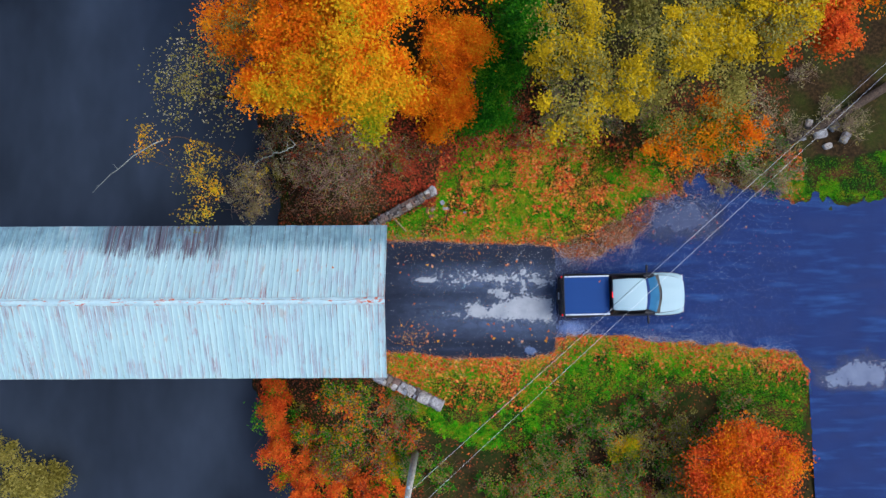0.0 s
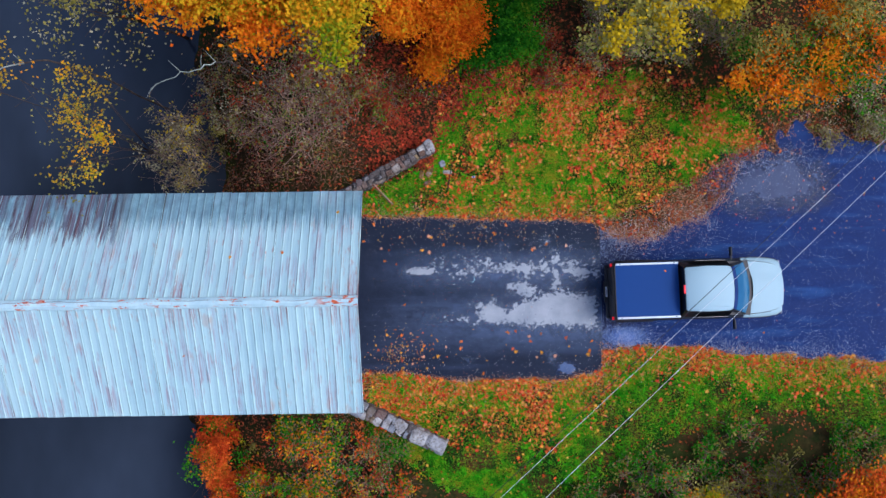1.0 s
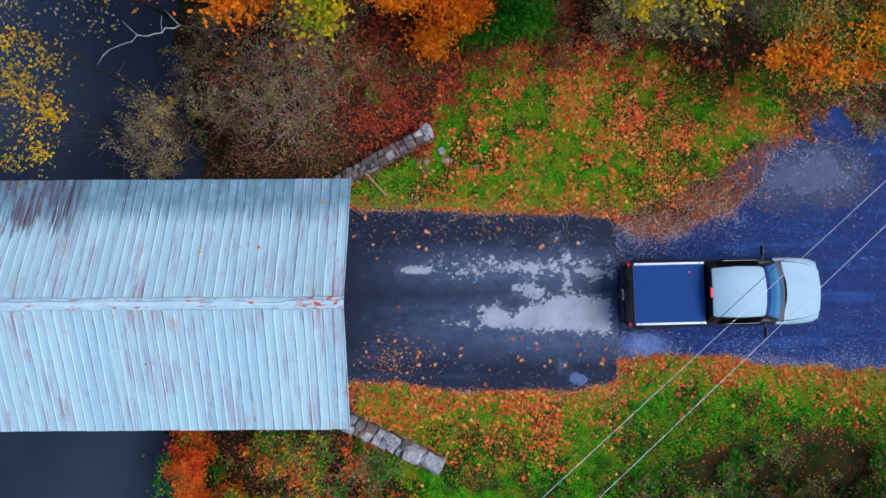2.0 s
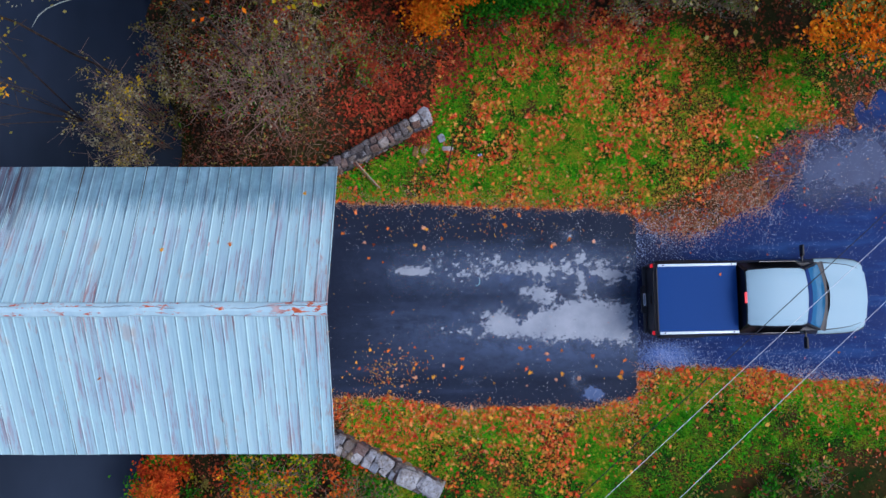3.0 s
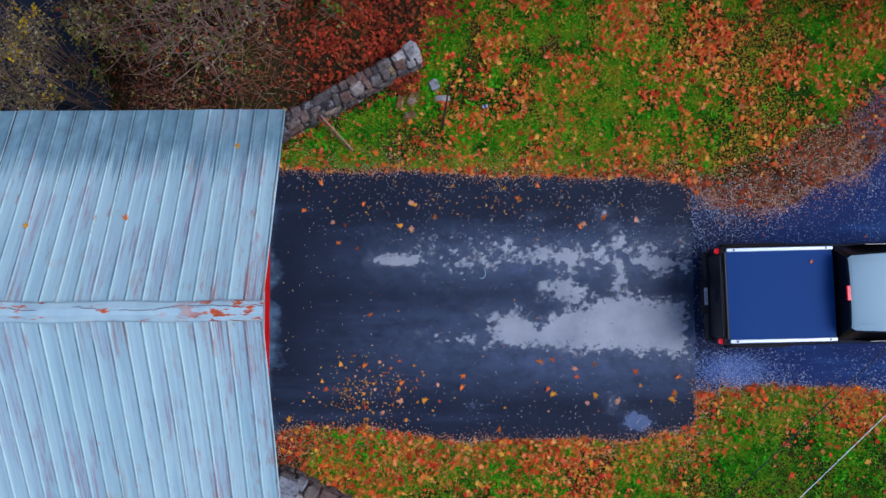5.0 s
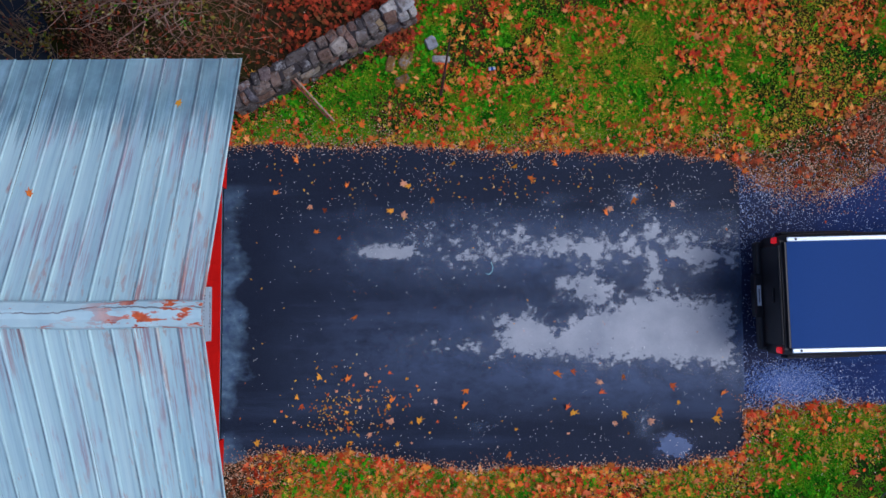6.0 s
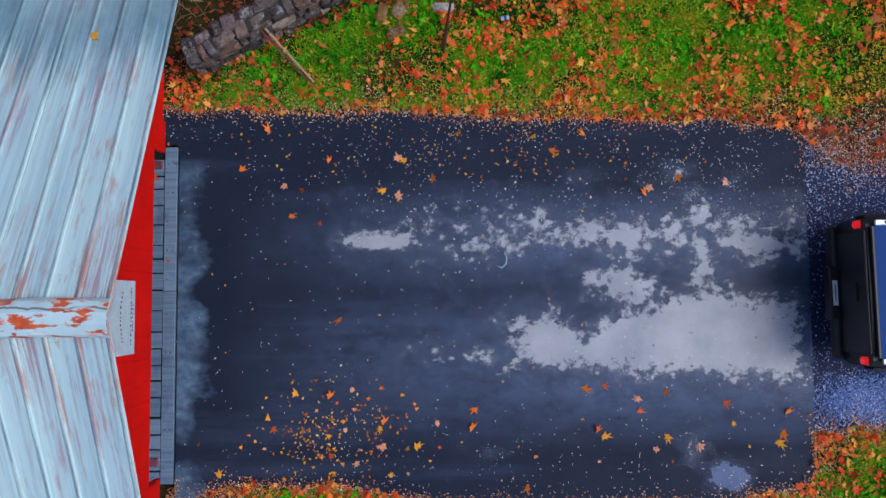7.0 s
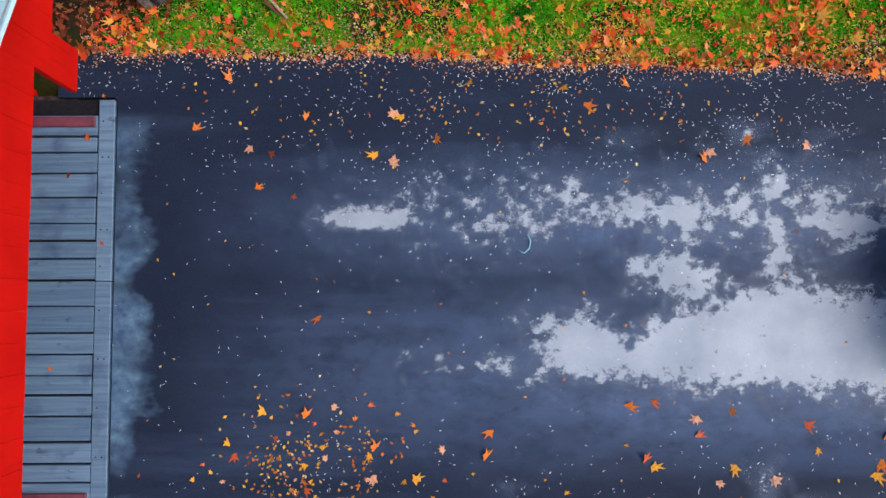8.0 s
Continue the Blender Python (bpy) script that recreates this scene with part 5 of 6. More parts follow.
# thicket north of the bridge
for k in range(19):
    x = random.uniform(-9.0, -2.9)
    y = random.uniform(5.2, 8.2) if x > -6.0 else random.uniform(3.6, 7.2)
    left = x < -6.6
    lv = [(90, 0.065, M_GREYISH), (170, 0.07, M_OLIVE), (50, 0.07, M_DULLRED)] if left else [(60, 0.06, M_GREYISH), (160, 0.08, M_DULLRED), (170, 0.075, M_OLIVE)]
    twiggy("bare_shrub", "leggy grey-brown shrub with few leaves on the bank" if not left else "grey-green shrub thinning out over the water", x, y, random.uniform(0.9, 1.6), random.uniform(0.6, 1.4), 11, 7, lv)
for x, y, h, pale, gold in ((-10.6, 3.6, 4.6, 330, 20), (-10.2, 4.6, 4.8, 300, 60), (-9.8, 3.0, 4.6, 360, 30), (-9.4, 4.3, 4.8, 120, 90), (-9.1, 3.5, 4.8, 90, 50)):
    twiggy("willow_shrub", "pale grey-green shrub overhanging the river", x, y, 1.0, h, 10, 9, [(pale, 0.06, M_GREYISH), (120, 0.06, M_OLIVE), (gold, 0.065, M_YELLOW)], spread=1.2)
# leggy canes fanning out behind the north wall
for x, y, r, h in ((-5.6, 4.3, 1.7, 1.5), (-4.5, 3.9, 1.5, 1.2), (-5.0, 5.4, 1.6, 1.5), (-6.8, 4.4, 1.3, 1.3), (-3.8, 4.9, 1.2, 1.0)):
    twiggy("cane_thicket", "fan of bare pinkish-grey canes with a few olive leaves", x, y, r, h, 34, 4, [(150, 0.065, M_OLIVE), (70, 0.055, M_GREYISH), (70, 0.06, M_DKGREEN), (60, 0.07, M_DULLRED)], wood=M_CANE)
tree("leaning_tree", "thin leaning tree with sparse golden leaves over water", (-9.7, 3.5), [(-9.9, 3.8, 6.4, 0.7, 0.8, 0.5), (-9.6, 2.6, 6.3, 0.7, 0.6, 0.4), (-10.1, 1.7, 6.0, 0.6, 0.5, 0.4), (-11.9, 4.3, 6.4, 0.5, 0.8, 0.5)], [(None, 560, 0.07, 0.17, 30, M_GOLD), (None, 420, 0.07, 0.17, 24, M_AMBER), (None, 420, 0.07, 0.35, 50, M_OLIVE)], 0.03, 2)
tree("leaning_tree", "thin bankside tree with olive leaves", (-10.2, 9.0), [(-10.6, 8.2, 4.2, 1.3, 1.4, 1.0), (-9.8, 6.6, 3.4, 1.2, 1.2, 0.9), (-11.8, 6.8, 3.8, 1.0, 1.2, 0.8)], [(None, 800, 0.085, 0.4, 60, M_OLIVE), (None, 420, 0.07, 0.45, 60, M_GREYISH)], 0.06, 3)


def dead_branch(points, r, label):
    t = thing("dead_tree", label, "dead tree")
    fine = []
    for a, b in zip(points, points[1:]):
        for s in range(4):
            p = Vector(a).lerp(Vector(b), s / 4)
            fine.append(p + Vector((random.uniform(-1, 1), random.uniform(-1, 1), random.uniform(-1, 1))) * 0.05)
    fine.append(Vector(points[-1]))
    taper, low = list(np.linspace(r, 0.008, len(fine))), len(fine) // 2
    v, f = tube(fine[:low + 1], taper[:low + 1], 6)
    put("trunk", mesh_of("trunk", v, f, M_BARK, True), t, "dark lower trunk")
    v, f = tube(fine[low:], taper[low:], 6)
    put("limb", mesh_of("limb", v, f, M_PALEWOOD, True), t, "bleached bare limb")
    bits = []
    for p in fine[len(fine) // 2::3]:
        q = p + Vector((random.uniform(-0.5, 0.15), random.uniform(-0.4, 0.4), random.uniform(0.0, 0.3)))
        bits.append(tube([p, p.lerp(q, 0.5) + Vector((0, 0, 0.06)), q], [0.012, 0.008, 0.004], 4))
    v, f = join(bits)
    put("branchwork", mesh_of("branchwork", v, f, M_PALEWOOD, True), t, kind="stuff")
    settle(t, points[0])


dead_branch([(-10.9, 5.9, -4.1), (-10.9, 5.4, 2.0), (-11.0, 4.9, 5.6), (-11.6, 4.3, 6.9), (-12.8, 3.3, 7.1), (-13.8, 2.4, 7.0)], 0.035, "bleached dead tree leaning over the river")
dead_branch([(-5.4, 5.1, -0.9), (-5.4, 4.8, 4.0), (-5.5, 4.3, 7.4), (-5.8, 3.9, 8.3), (-6.3, 3.65, 8.5), (-7.1, 3.3, 8.4)], 0.03, "bleached broken branch above the bank shrubs")
# russet undergrowth round the north lawn
for k in range(20):
    x = random.uniform(-3.4, 4.5)
    y = np.interp(x, [-3.4, -1, 1, 4.5], [4.6, 5.6, 6.8, 6.4]) + random.uniform(-0.7, 0.9)
    twiggy("bramble", "low russet bramble at the edge of the lawn", x, y, random.uniform(0.4, 0.75), random.uniform(0.3, 0.6), 8, 7, [(260, 0.08, M_DULLRED), (50, 0.075, M_DKGREEN), (90, 0.07, M_OLIVE)])
for k in range(14):
    x, y = random.uniform(4.6, 9.6), random.uniform(6.4, 8.6)
    twiggy("bare_shrub", "dry grey shrub under the yellow trees", x, y, random.uniform(0.8, 1.3), random.uniform(1.0, 2.6), 14, 9, [(220, 0.05, M_GREYISH), (260, 0.065, M_OLIVE), (90, 0.065, M_DKGREEN)])
for k in range(9):
    x, y = random.uniform(14.6, 21.0), random.uniform(5.2, 9.5)
    twiggy("bare_shrub", "pale grey brush on the bare bank beside the log", x, y, random.uniform(0.8, 1.2), random.uniform(0.6, 1.2), 12, 8, [(160, 0.055, M_GREYISH), (60, 0.06, M_OLIVE)])
for k in range(16):
    x, y = random.uniform(11.6, 17.5), random.uniform(3.6, 5.6)
    twiggy("weedy_scrub", "low green and brown scrub behind the gravel lot", x, y, random.uniform(0.5, 0.9), random.uniform(0.3, 0.8), 9, 7, [(200, 0.065, M_DKGREEN if k % 2 else M_OLIVE), (110, 0.06, M_GREYISH)])
# south: red bushes on the bank, tangle, brush
for k, (x, y, z, r, mat, nm) in enumerate(((-8.5, -7.9, -2.2, 1.05, M_REDS, "red"), (-7.6, -9.9, -1.6, 1.25, M_REDS, "red"), (-6.2, -8.4, -1.9, 0.9, M_REDS, "red"), (-5.4, -10.4, -1.3, 1.2, M_REDS, "red"), (-8.3, -6.4, -2.6, 0.7, M_REDS, "red"), (-6.4, -11.9, -1.0, 1.3, M_REDS, "red"),
                                           (-3.4, -8.9, -1.2, 0.7, M_DKGREEN, "green"), (-2.5, -9.8, -0.9, 0.8, M_YELGREEN, "yellow"), (-4.6, -7.0, -1.6, 0.7, M_OLIVE, "olive"), (-6.6, -6.6, -2.3, 0.7, M_OLIVE, "olive"), (-3.2, -11.4, -0.8, 1.1, M_REDS, "red"), (-1.9, -8.0, -0.8, 0.55, M_DKGREEN, "green"))):
    tree("bank_shrub", "dense %s shrub on the river bank" % nm, (x + 0.2, y), [(x, y, z, r, r, 0.75)], [(None, 5200, 0.08, 0.15, 46, mat), (None, 700, 0.075, 0.2, 20, M_YELGREEN if k % 2 else M_DKGREEN)], 0.05, 4, "shrub")
for k in range(36):
    x, y = random.uniform(-7.6, -1.3), random.uniform(-10.2, -6.2)
    if y > -6.9 and x > -2.6:
        continue
    twiggy("tangled_shrub", "tangled brown shrub with russet leaves on the bank", x, y, random.uniform(0.5, 0.9), random.uniform(0.5, 1.1), 10, 8, [(230, 0.08, (M_DULLRED, M_REDS, M_DKGREEN, M_REDS, M_DKGREEN)[k % 5]), (130, 0.075, (M_OLIVE, M_AMBER, M_YELGREEN)[k % 3]), (110, 0.075, M_DKGREEN)])
for k in range(66):
    x = random.uniform(3.4, 14.8)
    y = np.interp(x, [4.6, 8, 12, 14.5], [-9.3, -7.8, -7.2, -7.6]) - random.uniform(0, 4.4)
    twiggy("brush", "low brown brush with olive leaves behind the grass", x, y, random.uniform(0.6, 1.0), random.uniform(0.5, 1.3), 12, 8, [(320, 0.075, (M_DULLRED, M_DKGREEN, M_OLIVE, M_DKGREEN, M_OLIVE, M_DKGREEN)[k % 6]), (240, 0.07, M_OLIVE), (60, 0.07, (M_YELGREEN, M_REDS)[k % 2])])
for k in range(34):
    x = random.uniform(-1.0, 14.5)
    y = np.interp(x, [-1, 0, 3, 5.7, 8, 12, 14.5], [-7.8, -8.6, -9.4, -8.0, -6.9, -6.4, -6.9]) - random.uniform(-0.2, 2.0)
    twiggy("weedy_scrub", "low dark green weeds at the foot of the brush", x, y, random.uniform(0.45, 0.8), random.uniform(0.25, 0.5), 8, 6, [(260, 0.085, M_DKGREEN), (120, 0.08, M_OLIVE), (40, 0.07, M_DULLRED)])
tree("yellow_shrub", "low yellow-green shrub in the brush", (8.4, -9.0), [(8.3, -8.9, 0.7, 0.7, 0.45, 0.4)], [(None, 2550, 0.068, 0.16, 24, M_YELGREEN)], 0.03, 3, "shrub")
tree("orange_tree", "spreading bright orange tree in the brush", (14.0, -9.6), [(12.9, -8.0, 2.8, 0.9, 0.8, 0.7), (14.1, -8.8, 3.0, 1.2, 1.1, 0.8), (11.9, -9.6, 2.6, 1.3, 1.2, 0.9), (13.7, -11.0, 3.2, 1.8, 1.4, 0.9)], [(None, 20000, 0.088, 0.28, 130, M_REDS), (None, 14000, 0.088, 0.28, 110, M_ORANGE)], 0.12, 4)
tree("woodland_tree", "olive bush across the river", (-22.0, -11.0), [(-21.0, -10.6, -2.6, 1.6, 1.5, 0.9)], [(None, 5950, 0.109, 0.3, 40, M_OLIVE)], 0.08, 3)
put("log", mesh_of("log", *tube([(16.6, 5.6, 0.15), (19.0, 6.8, 0.2), (22.0, 8.6, 0.25)], [0.16, 0.2, 0.22], 9), M_BARK, True), None, "dark fallen log on the bare bank", "log")


# ---- grass, litter, gravel ----
def scatter(count, x0, x1, y0, y1, density):
    """Points whose density follows a 0 to 1 field."""
    x, y = rng.uniform(x0, x1, count), rng.uniform(y0, y1, count)
    keep = rng.random(count) < density(x, y)
    return x[keep], y[keep]


def ground_z(x, y):
    z = height(x, y)
    z = np.where(f_road(x, y) > 0, np.maximum(z, 0.002), z)
    return np.where(f_patch(x, y) > 0, 0.024, z)


def turf_density(x, y):
    m = np.clip(lawn(x, y) * 2.0 + 0.4, 0, 1)
    patchy = np.clip((fbm(x, y, 1.1, 4, 4) - np.where(y > 0, 0.41, 0.3)) * np.where(y > 0, 6.0, 4.0), 0.1, 1)
    rough = 1 - 0.72 * np.clip((-4.7 - y) / 1.0, 0, 1) * np.clip((x - 4.5) / 2.0, 0, 1)
    return m * patchy * rough * (f_road(x, y) < -0.05) * (f_patch(x, y) < -0.08)


def blades(name, label, count, x0, x1, y0, y1, long):
    x, y = scatter(count, x0, x1, y0, y1, turf_density)
    n = len(x)
    z = ground_z(x, y)
    a, lean = rng.uniform(0, 2 * np.pi, n), rng.uniform(0.3, 1.1, n)
    h = long * rng.uniform(0.5, 1.2, n)
    w = rng.uniform(0.005, 0.01, n)
    d = np.stack([np.cos(a), np.sin(a)], 1)
    p = np.stack([x, y], 1)
    side = np.stack([-d[:, 1], d[:, 0]], 1) * w[:, None]
    tip = p + d * (h * lean)[:, None]
    q = np.zeros((n, 3, 3))
    q[:, 0, :2], q[:, 1, :2], q[:, 2, :2] = p - side, p + side, tip
    q[:, 0, 2] = q[:, 1, 2] = z
    q[:, 2, 2] = z + h * 0.6
    put(name, many(name, q, 3, M_GRASS), None, label, "grass", kind="stuff")


blades("grass", "patchy green grass of the north verge", 440000, -3.9, 11.0, 0.8, 6.8, 0.10)
blades("grass", "green grass of the south verge", 620000, -2.8, 17.7, -9.8, -3.4, 0.10)
blades("grass", "green grass strip beyond the road", 50000, 16, 22.5, 2.6, 5.6, 0.12)

x, y = scatter(9000, -2.6, 12, -9, 6, lambda x, y: turf_density(x, y) * (fbm(x, y, 0.6, 0, 4, 0.7) > 0.55))
c4 = np.repeat(np.stack([x, y, ground_z(x, y) + 0.05], 1), 7, 0)
c4 = c4 + rng.normal(0, 1, c4.shape) * np.array([0.05, 0.05, 0.015])
put("weeds", many("weeds", leaf_quads(c4, 0.07, 0.5), 4, foliage("weed_leaves", [(0.0, lin(30, 120, 6)), (0.5, lin(76, 190, 12)), (1.0, lin(140, 206, 24))], 0.3, 0.5, 0.3)), None, "bright green weed tufts in the grass", "weeds", kind="stuff")

LOBES = [(0, 1.0), (22, 0.44), (46, 0.92), (68, 0.4), (100, 0.74), (138, 0.36), (180, 0.5), (222, 0.36), (260, 0.74), (292, 0.4), (314, 0.92), (338, 0.44)]


def maple_shape(p, yaw, size, curl, lift):
    """Lobed leaves lying at p: n x 12 x 3."""
    n = len(p)
    ang = np.radians([l[0] for l in LOBES])[None, :] + yaw[:, None]
    rad = np.array([l[1] for l in LOBES])[None, :] * size[:, None]
    rad = rad * rng.uniform(0.75, 1.25, rad.shape)
    fold, along = rng.uniform(0.4 if n > 1 else 0.7, 1.0, n), rng.uniform(0, np.pi, n)
    u, w = rad * np.cos(ang - along[:, None]), rad * np.sin(ang - along[:, None]) * fold[:, None]
    q = np.zeros((n, len(LOBES), 3))
    q[:, :, 0] = p[:, 0, None] + u * np.cos(along)[:, None] - w * np.sin(along)[:, None]
    q[:, :, 1] = p[:, 1, None] + u * np.sin(along)[:, None] + w * np.cos(along)[:, None]
    q[:, :, 2] = p[:, 2, None] + lift[:, None] + curl[:, None] * (rad ** 2) / size[:, None] + 0.9 * rad * np.sin(ang - yaw[:, None] * 2) * rng.uniform(0, 1, n)[:, None]
    return q


def south_fade(x, y):
    """Leaves lie thick before the bridge and only in a narrow band along the old road."""
    reach = np.interp(x, [3.5, 6.5], [2.6, 1.05])
    start = np.interp(x, [-3, 5.4, 5.6, 11, 17], [-4.5, -4.5, -3.6, -4.0, -4.9])
    return np.clip(1.2 - (start - y) / reach, 0.03, 1)


def verge_density(x, y):
    off = (f_road(x, y) < 0.0) & (f_patch(x, y) < 0.02)
    edge = np.exp(-np.clip(-np.maximum(f_patch(x, y), f_road(x, y)), 0, 9) / 0.7)
    clump = np.clip((fbm(x, y, 0.9, 5, 5, 0.8) - 0.45) * 6.5, 0.05, 1) + np.where(y < 0, 0.12 * np.clip(6 - x, 0, 1), 0)
    clump = clump * np.where((y > 0) & (y < 3.2), np.interp(x, [-3.9, -2.9, -2.0, -0.8, 0.3, 2.4], [0.35, 0.4, 0.2, 0.14, 0.36, 0.72]), 1)
    fade = np.where((y < 0) & (x < -0.6) & (f_patch(x, y) > -0.4), 0.45, 1) * np.where(y > 0, np.clip(0.8 + (y - 1) / 9, 0.2, 1.3), south_fade(x, y))
    corner = np.where((lawn(x, y) < 0.05) & (x > 5.6) & (y > 0), 0.45, 1) * np.clip(lawn(x, y) + 1.0, 0, 1)
    return off * np.clip(clump * fade + np.where(y < 0, 0.34, 0.24) * edge, 0, 1) * corner * (np.asarray(x) > np.where(y > 0, -4.0 + 1.4 * (fbm(x, y, 0.35, 1) - 0.5), -3.3))


x, y = scatter(190000, -4.2, 17.5, -9.5, 6.6, verge_density)
p = np.stack([x, y, ground_z(x, y)], 1)
n = len(p)
put("leaf_litter", many("leaf_litter", maple_shape(p, rng.uniform(0, 6.28, n), np.clip(rng.lognormal(-3.02, 0.52, n), 0.018, 0.115), rng.uniform(-0.6, 0.9, n), rng.uniform(0.015, 0.065, n)), 12, M_LITTER), None, "fallen orange and red maple leaves on the grass", "fallen leaves", kind="stuff")


def bank_density(x, y):
    return (lawn(x, y) < 0.1) * (f_road(x, y) < 0) * (f_patch(x, y) < 0) * (height(x, y) > -4.1) * np.where((y < -6) & (x > -1), 0.22, np.where((y > 2) & (x < -3.0), 0.5, 0.8)) * ~((x < -3.3) & (np.abs(y + 1.9) < 2.9))


x, y = scatter(78000, -10.5, 17, -12, 9, bank_density)
p = np.stack([x, y, ground_z(x, y)], 1)
n = len(p)
put("leaf_litter", many("leaf_litter", maple_shape(p, rng.uniform(0, 6.28, n), rng.uniform(0.025, 0.085, n), rng.uniform(-0.4, 0.7, n), rng.uniform(0.02, 0.06, n)), 12, M_BANKLITTER), None, "dull russet fallen leaves on the wooded bank", "fallen leaves", kind="stuff")

x, y = scatter(21000, -4.4, 6.5, 2.6, 7.4, lambda x, y: np.clip(1.3 - lawn(x, y) * 0.9, 0, 1) * np.clip((fbm(x, y, 0.7, 2, 4, 0.7) - 0.36) * 4, 0.1, 1) * np.clip((x + 3.6) / 1.3, 0, 1))
p = np.stack([x, y, ground_z(x, y)], 1)
n = len(p)
put("leaf_litter", many("leaf_litter", maple_shape(p, rng.uniform(0, 6.28, n), rng.uniform(0.03, 0.1, n), rng.uniform(-0.4, 0.7, n), rng.uniform(0.03, 0.09, n)), 12, M_REDLITTER), None, "deep red fallen leaves behind the stone wall", "fallen leaves", kind="stuff")


def stalk_density(x, y):
    bank = np.clip((x + 9.2) / 1.2, 0, 1) * np.clip((-2.4 - x) / 1.0, 0, 1) * np.clip((y - 1.9) / 0.8, 0, 1) * np.clip((7.6 - y) / 1.5, 0, 1)
    return bank * np.clip((fbm(x, y, 0.9, 3, 4, 0.7) - 0.38) * 4.5, 0.05, 1) * (height(x, y) > -4.0)


x, y = scatter(9000, -9.5, -2.0, 1.8, 8.0, stalk_density)
n = len(x)
a, h = rng.uniform(0, 2 * np.pi, n), rng.uniform(0.15, 0.5, n)
side, d = np.stack([-np.sin(a), np.cos(a)], 1) * 0.006, np.stack([np.cos(a), np.sin(a)], 1) * h[:, None]
q = np.zeros((n, 3, 3))
c = np.stack([x, y], 1)
q[:, 0, :2], q[:, 1, :2], q[:, 2, :2] = c - side, c + side, c + d
q[:, 0, 2] = q[:, 1, 2] = height(x, y) + 0.05
q[:, 2, 2] = height(x, y) + 0.1 + h * rng.uniform(0.3, 1.2, n)
put("dry_stalks", many("dry_stalks", q, 3, M_STRAW), None, "pale dry stalks and twigs on the wooded bank", "dry stalks", kind="stuff")
x, y = scatter(1100, -9.5, -2.2, 1.9, 7.6, stalk_density)
c = np.stack([x, y, height(x, y) + rng.uniform(0.1, 0.7, len(x))], 1)
put("undergrowth", many("undergrowth", leaf_quads(c, 0.06, 0.5), 4, M_OLIVE), None, "thin olive and yellow leaves of bank undergrowth", "undergrowth", kind="stuff")


def chaff_density(x, y):
    d = np.maximum(f_patch(x, y), f_road(x, y))
    band = np.where(d < 0, np.exp(d / np.where(y < 0, np.where(np.asarray(x) < -0.6, 0.5, 0.36), 0.26)), np.exp(-d / 0.05))
    bare = (lawn(x, y) < 0.1) & (x > 5.5) & (x < 11.2) & (y > -0.3) & (y < 3.6)
    corner = 0.85 * bare * np.where(d > 0, np.exp(-d / 0.22), 1) * np.clip((fbm(x, y, 0.6, 1, 4, 0.7) - 0.25) * 3, 0.2, 1)
    band = band * np.where((y < 0) & (x < -0.6) & (d < 0), 1.5, 1)
    joint = (np.abs(x - 5.45) < 0.5) & (y > -3.4) & (y < 0.1)
    sill = (x < -3.2) & (np.abs(y + 1.8) < 2.45)
    return np.clip(band + corner, 0, 1) * ~joint * ~sill * (np.asarray(x) > np.where(y > 0, -4.1 + 1.0 * (fbm(x, y, 0.3, 2) - 0.5), -3.8))


def fleck_density(x, y):
    return (lawn(x, y) > 0) * (f_road(x, y) < 0) * (f_patch(x, y) < 0) * np.clip((fbm(x, y, 0.9, 2, 5, 0.7) - 0.36) * 3.4, 0.16, 1) * np.where(y > 0, np.clip(0.45 + 0.28 * x, 0.25, 1), np.clip(south_fade(x, y), 0.1, 1))


def chips(name, label, cat, x, y, size, mat, flat=0.25, lift=0.012):
    p = np.stack([x, y, ground_z(x, y) + lift], 1)
    put(name, many(name, leaf_quads(p, size, flat), 4, mat), None, label, cat, kind="stuff")


x, y = scatter(860000, -4.3, 17, -6.6, 5.0, chaff_density)
chips("leaf_chaff", "shredded tan leaf chaff along the asphalt edges", "leaf debris", x, y, 0.0225, M_CHAFF, 0.4, 0.02)


def leaflet_density(x, y):
    inside = f_patch(x, y) > 0.0
    clump = np.clip((fbm(x, y, 0.5, 4, 4, 0.7) - 0.4) * 4, 0.05, 1) * np.clip(0.75 + 0.25 * x, 0.4, 1)
    north = 0.9 * np.exp(-(0.9 - y) / 0.6)
    south = 0.25 * np.exp(-(y + 4.55) / 0.7) + 0.25 * soft_box(x, y, -1.7, -3.8, 1.5, 0.8, 2).clip(0, 1)
    return inside * np.clip((north + south) * clump + 0.014, 0, 1)


def slivers(name, label, cat, x, y, size, mat, lift):
    """Narrow flat leaflets."""
    n = len(x)
    z = ground_z(x, y) + lift
    a = rng.uniform(0, 2 * np.pi, n)
    s = size * rng.uniform(0.55, 1.4, n)
    u, w = np.stack([np.cos(a), np.sin(a)], 1) * s[:, None], np.stack([-np.sin(a), np.cos(a)], 1) * (s * rng.uniform(0.15, 0.26, n))[:, None]
    c = np.stack([x, y], 1)
    q = np.zeros((n, 6, 3))
    for k, (fu, fw) in enumerate(((-1, 0), (-0.45, -0.85), (0.45, -0.85), (1, 0), (0.45, 0.85), (-0.45, 0.85))):
        q[:, k, :2] = c + u * fu + w * fw
        q[:, k, 2] = z + (0.004 if abs(fw) > 0 else 0)
    put(name, many(name, q, 6, mat), None, label, cat, kind="stuff")


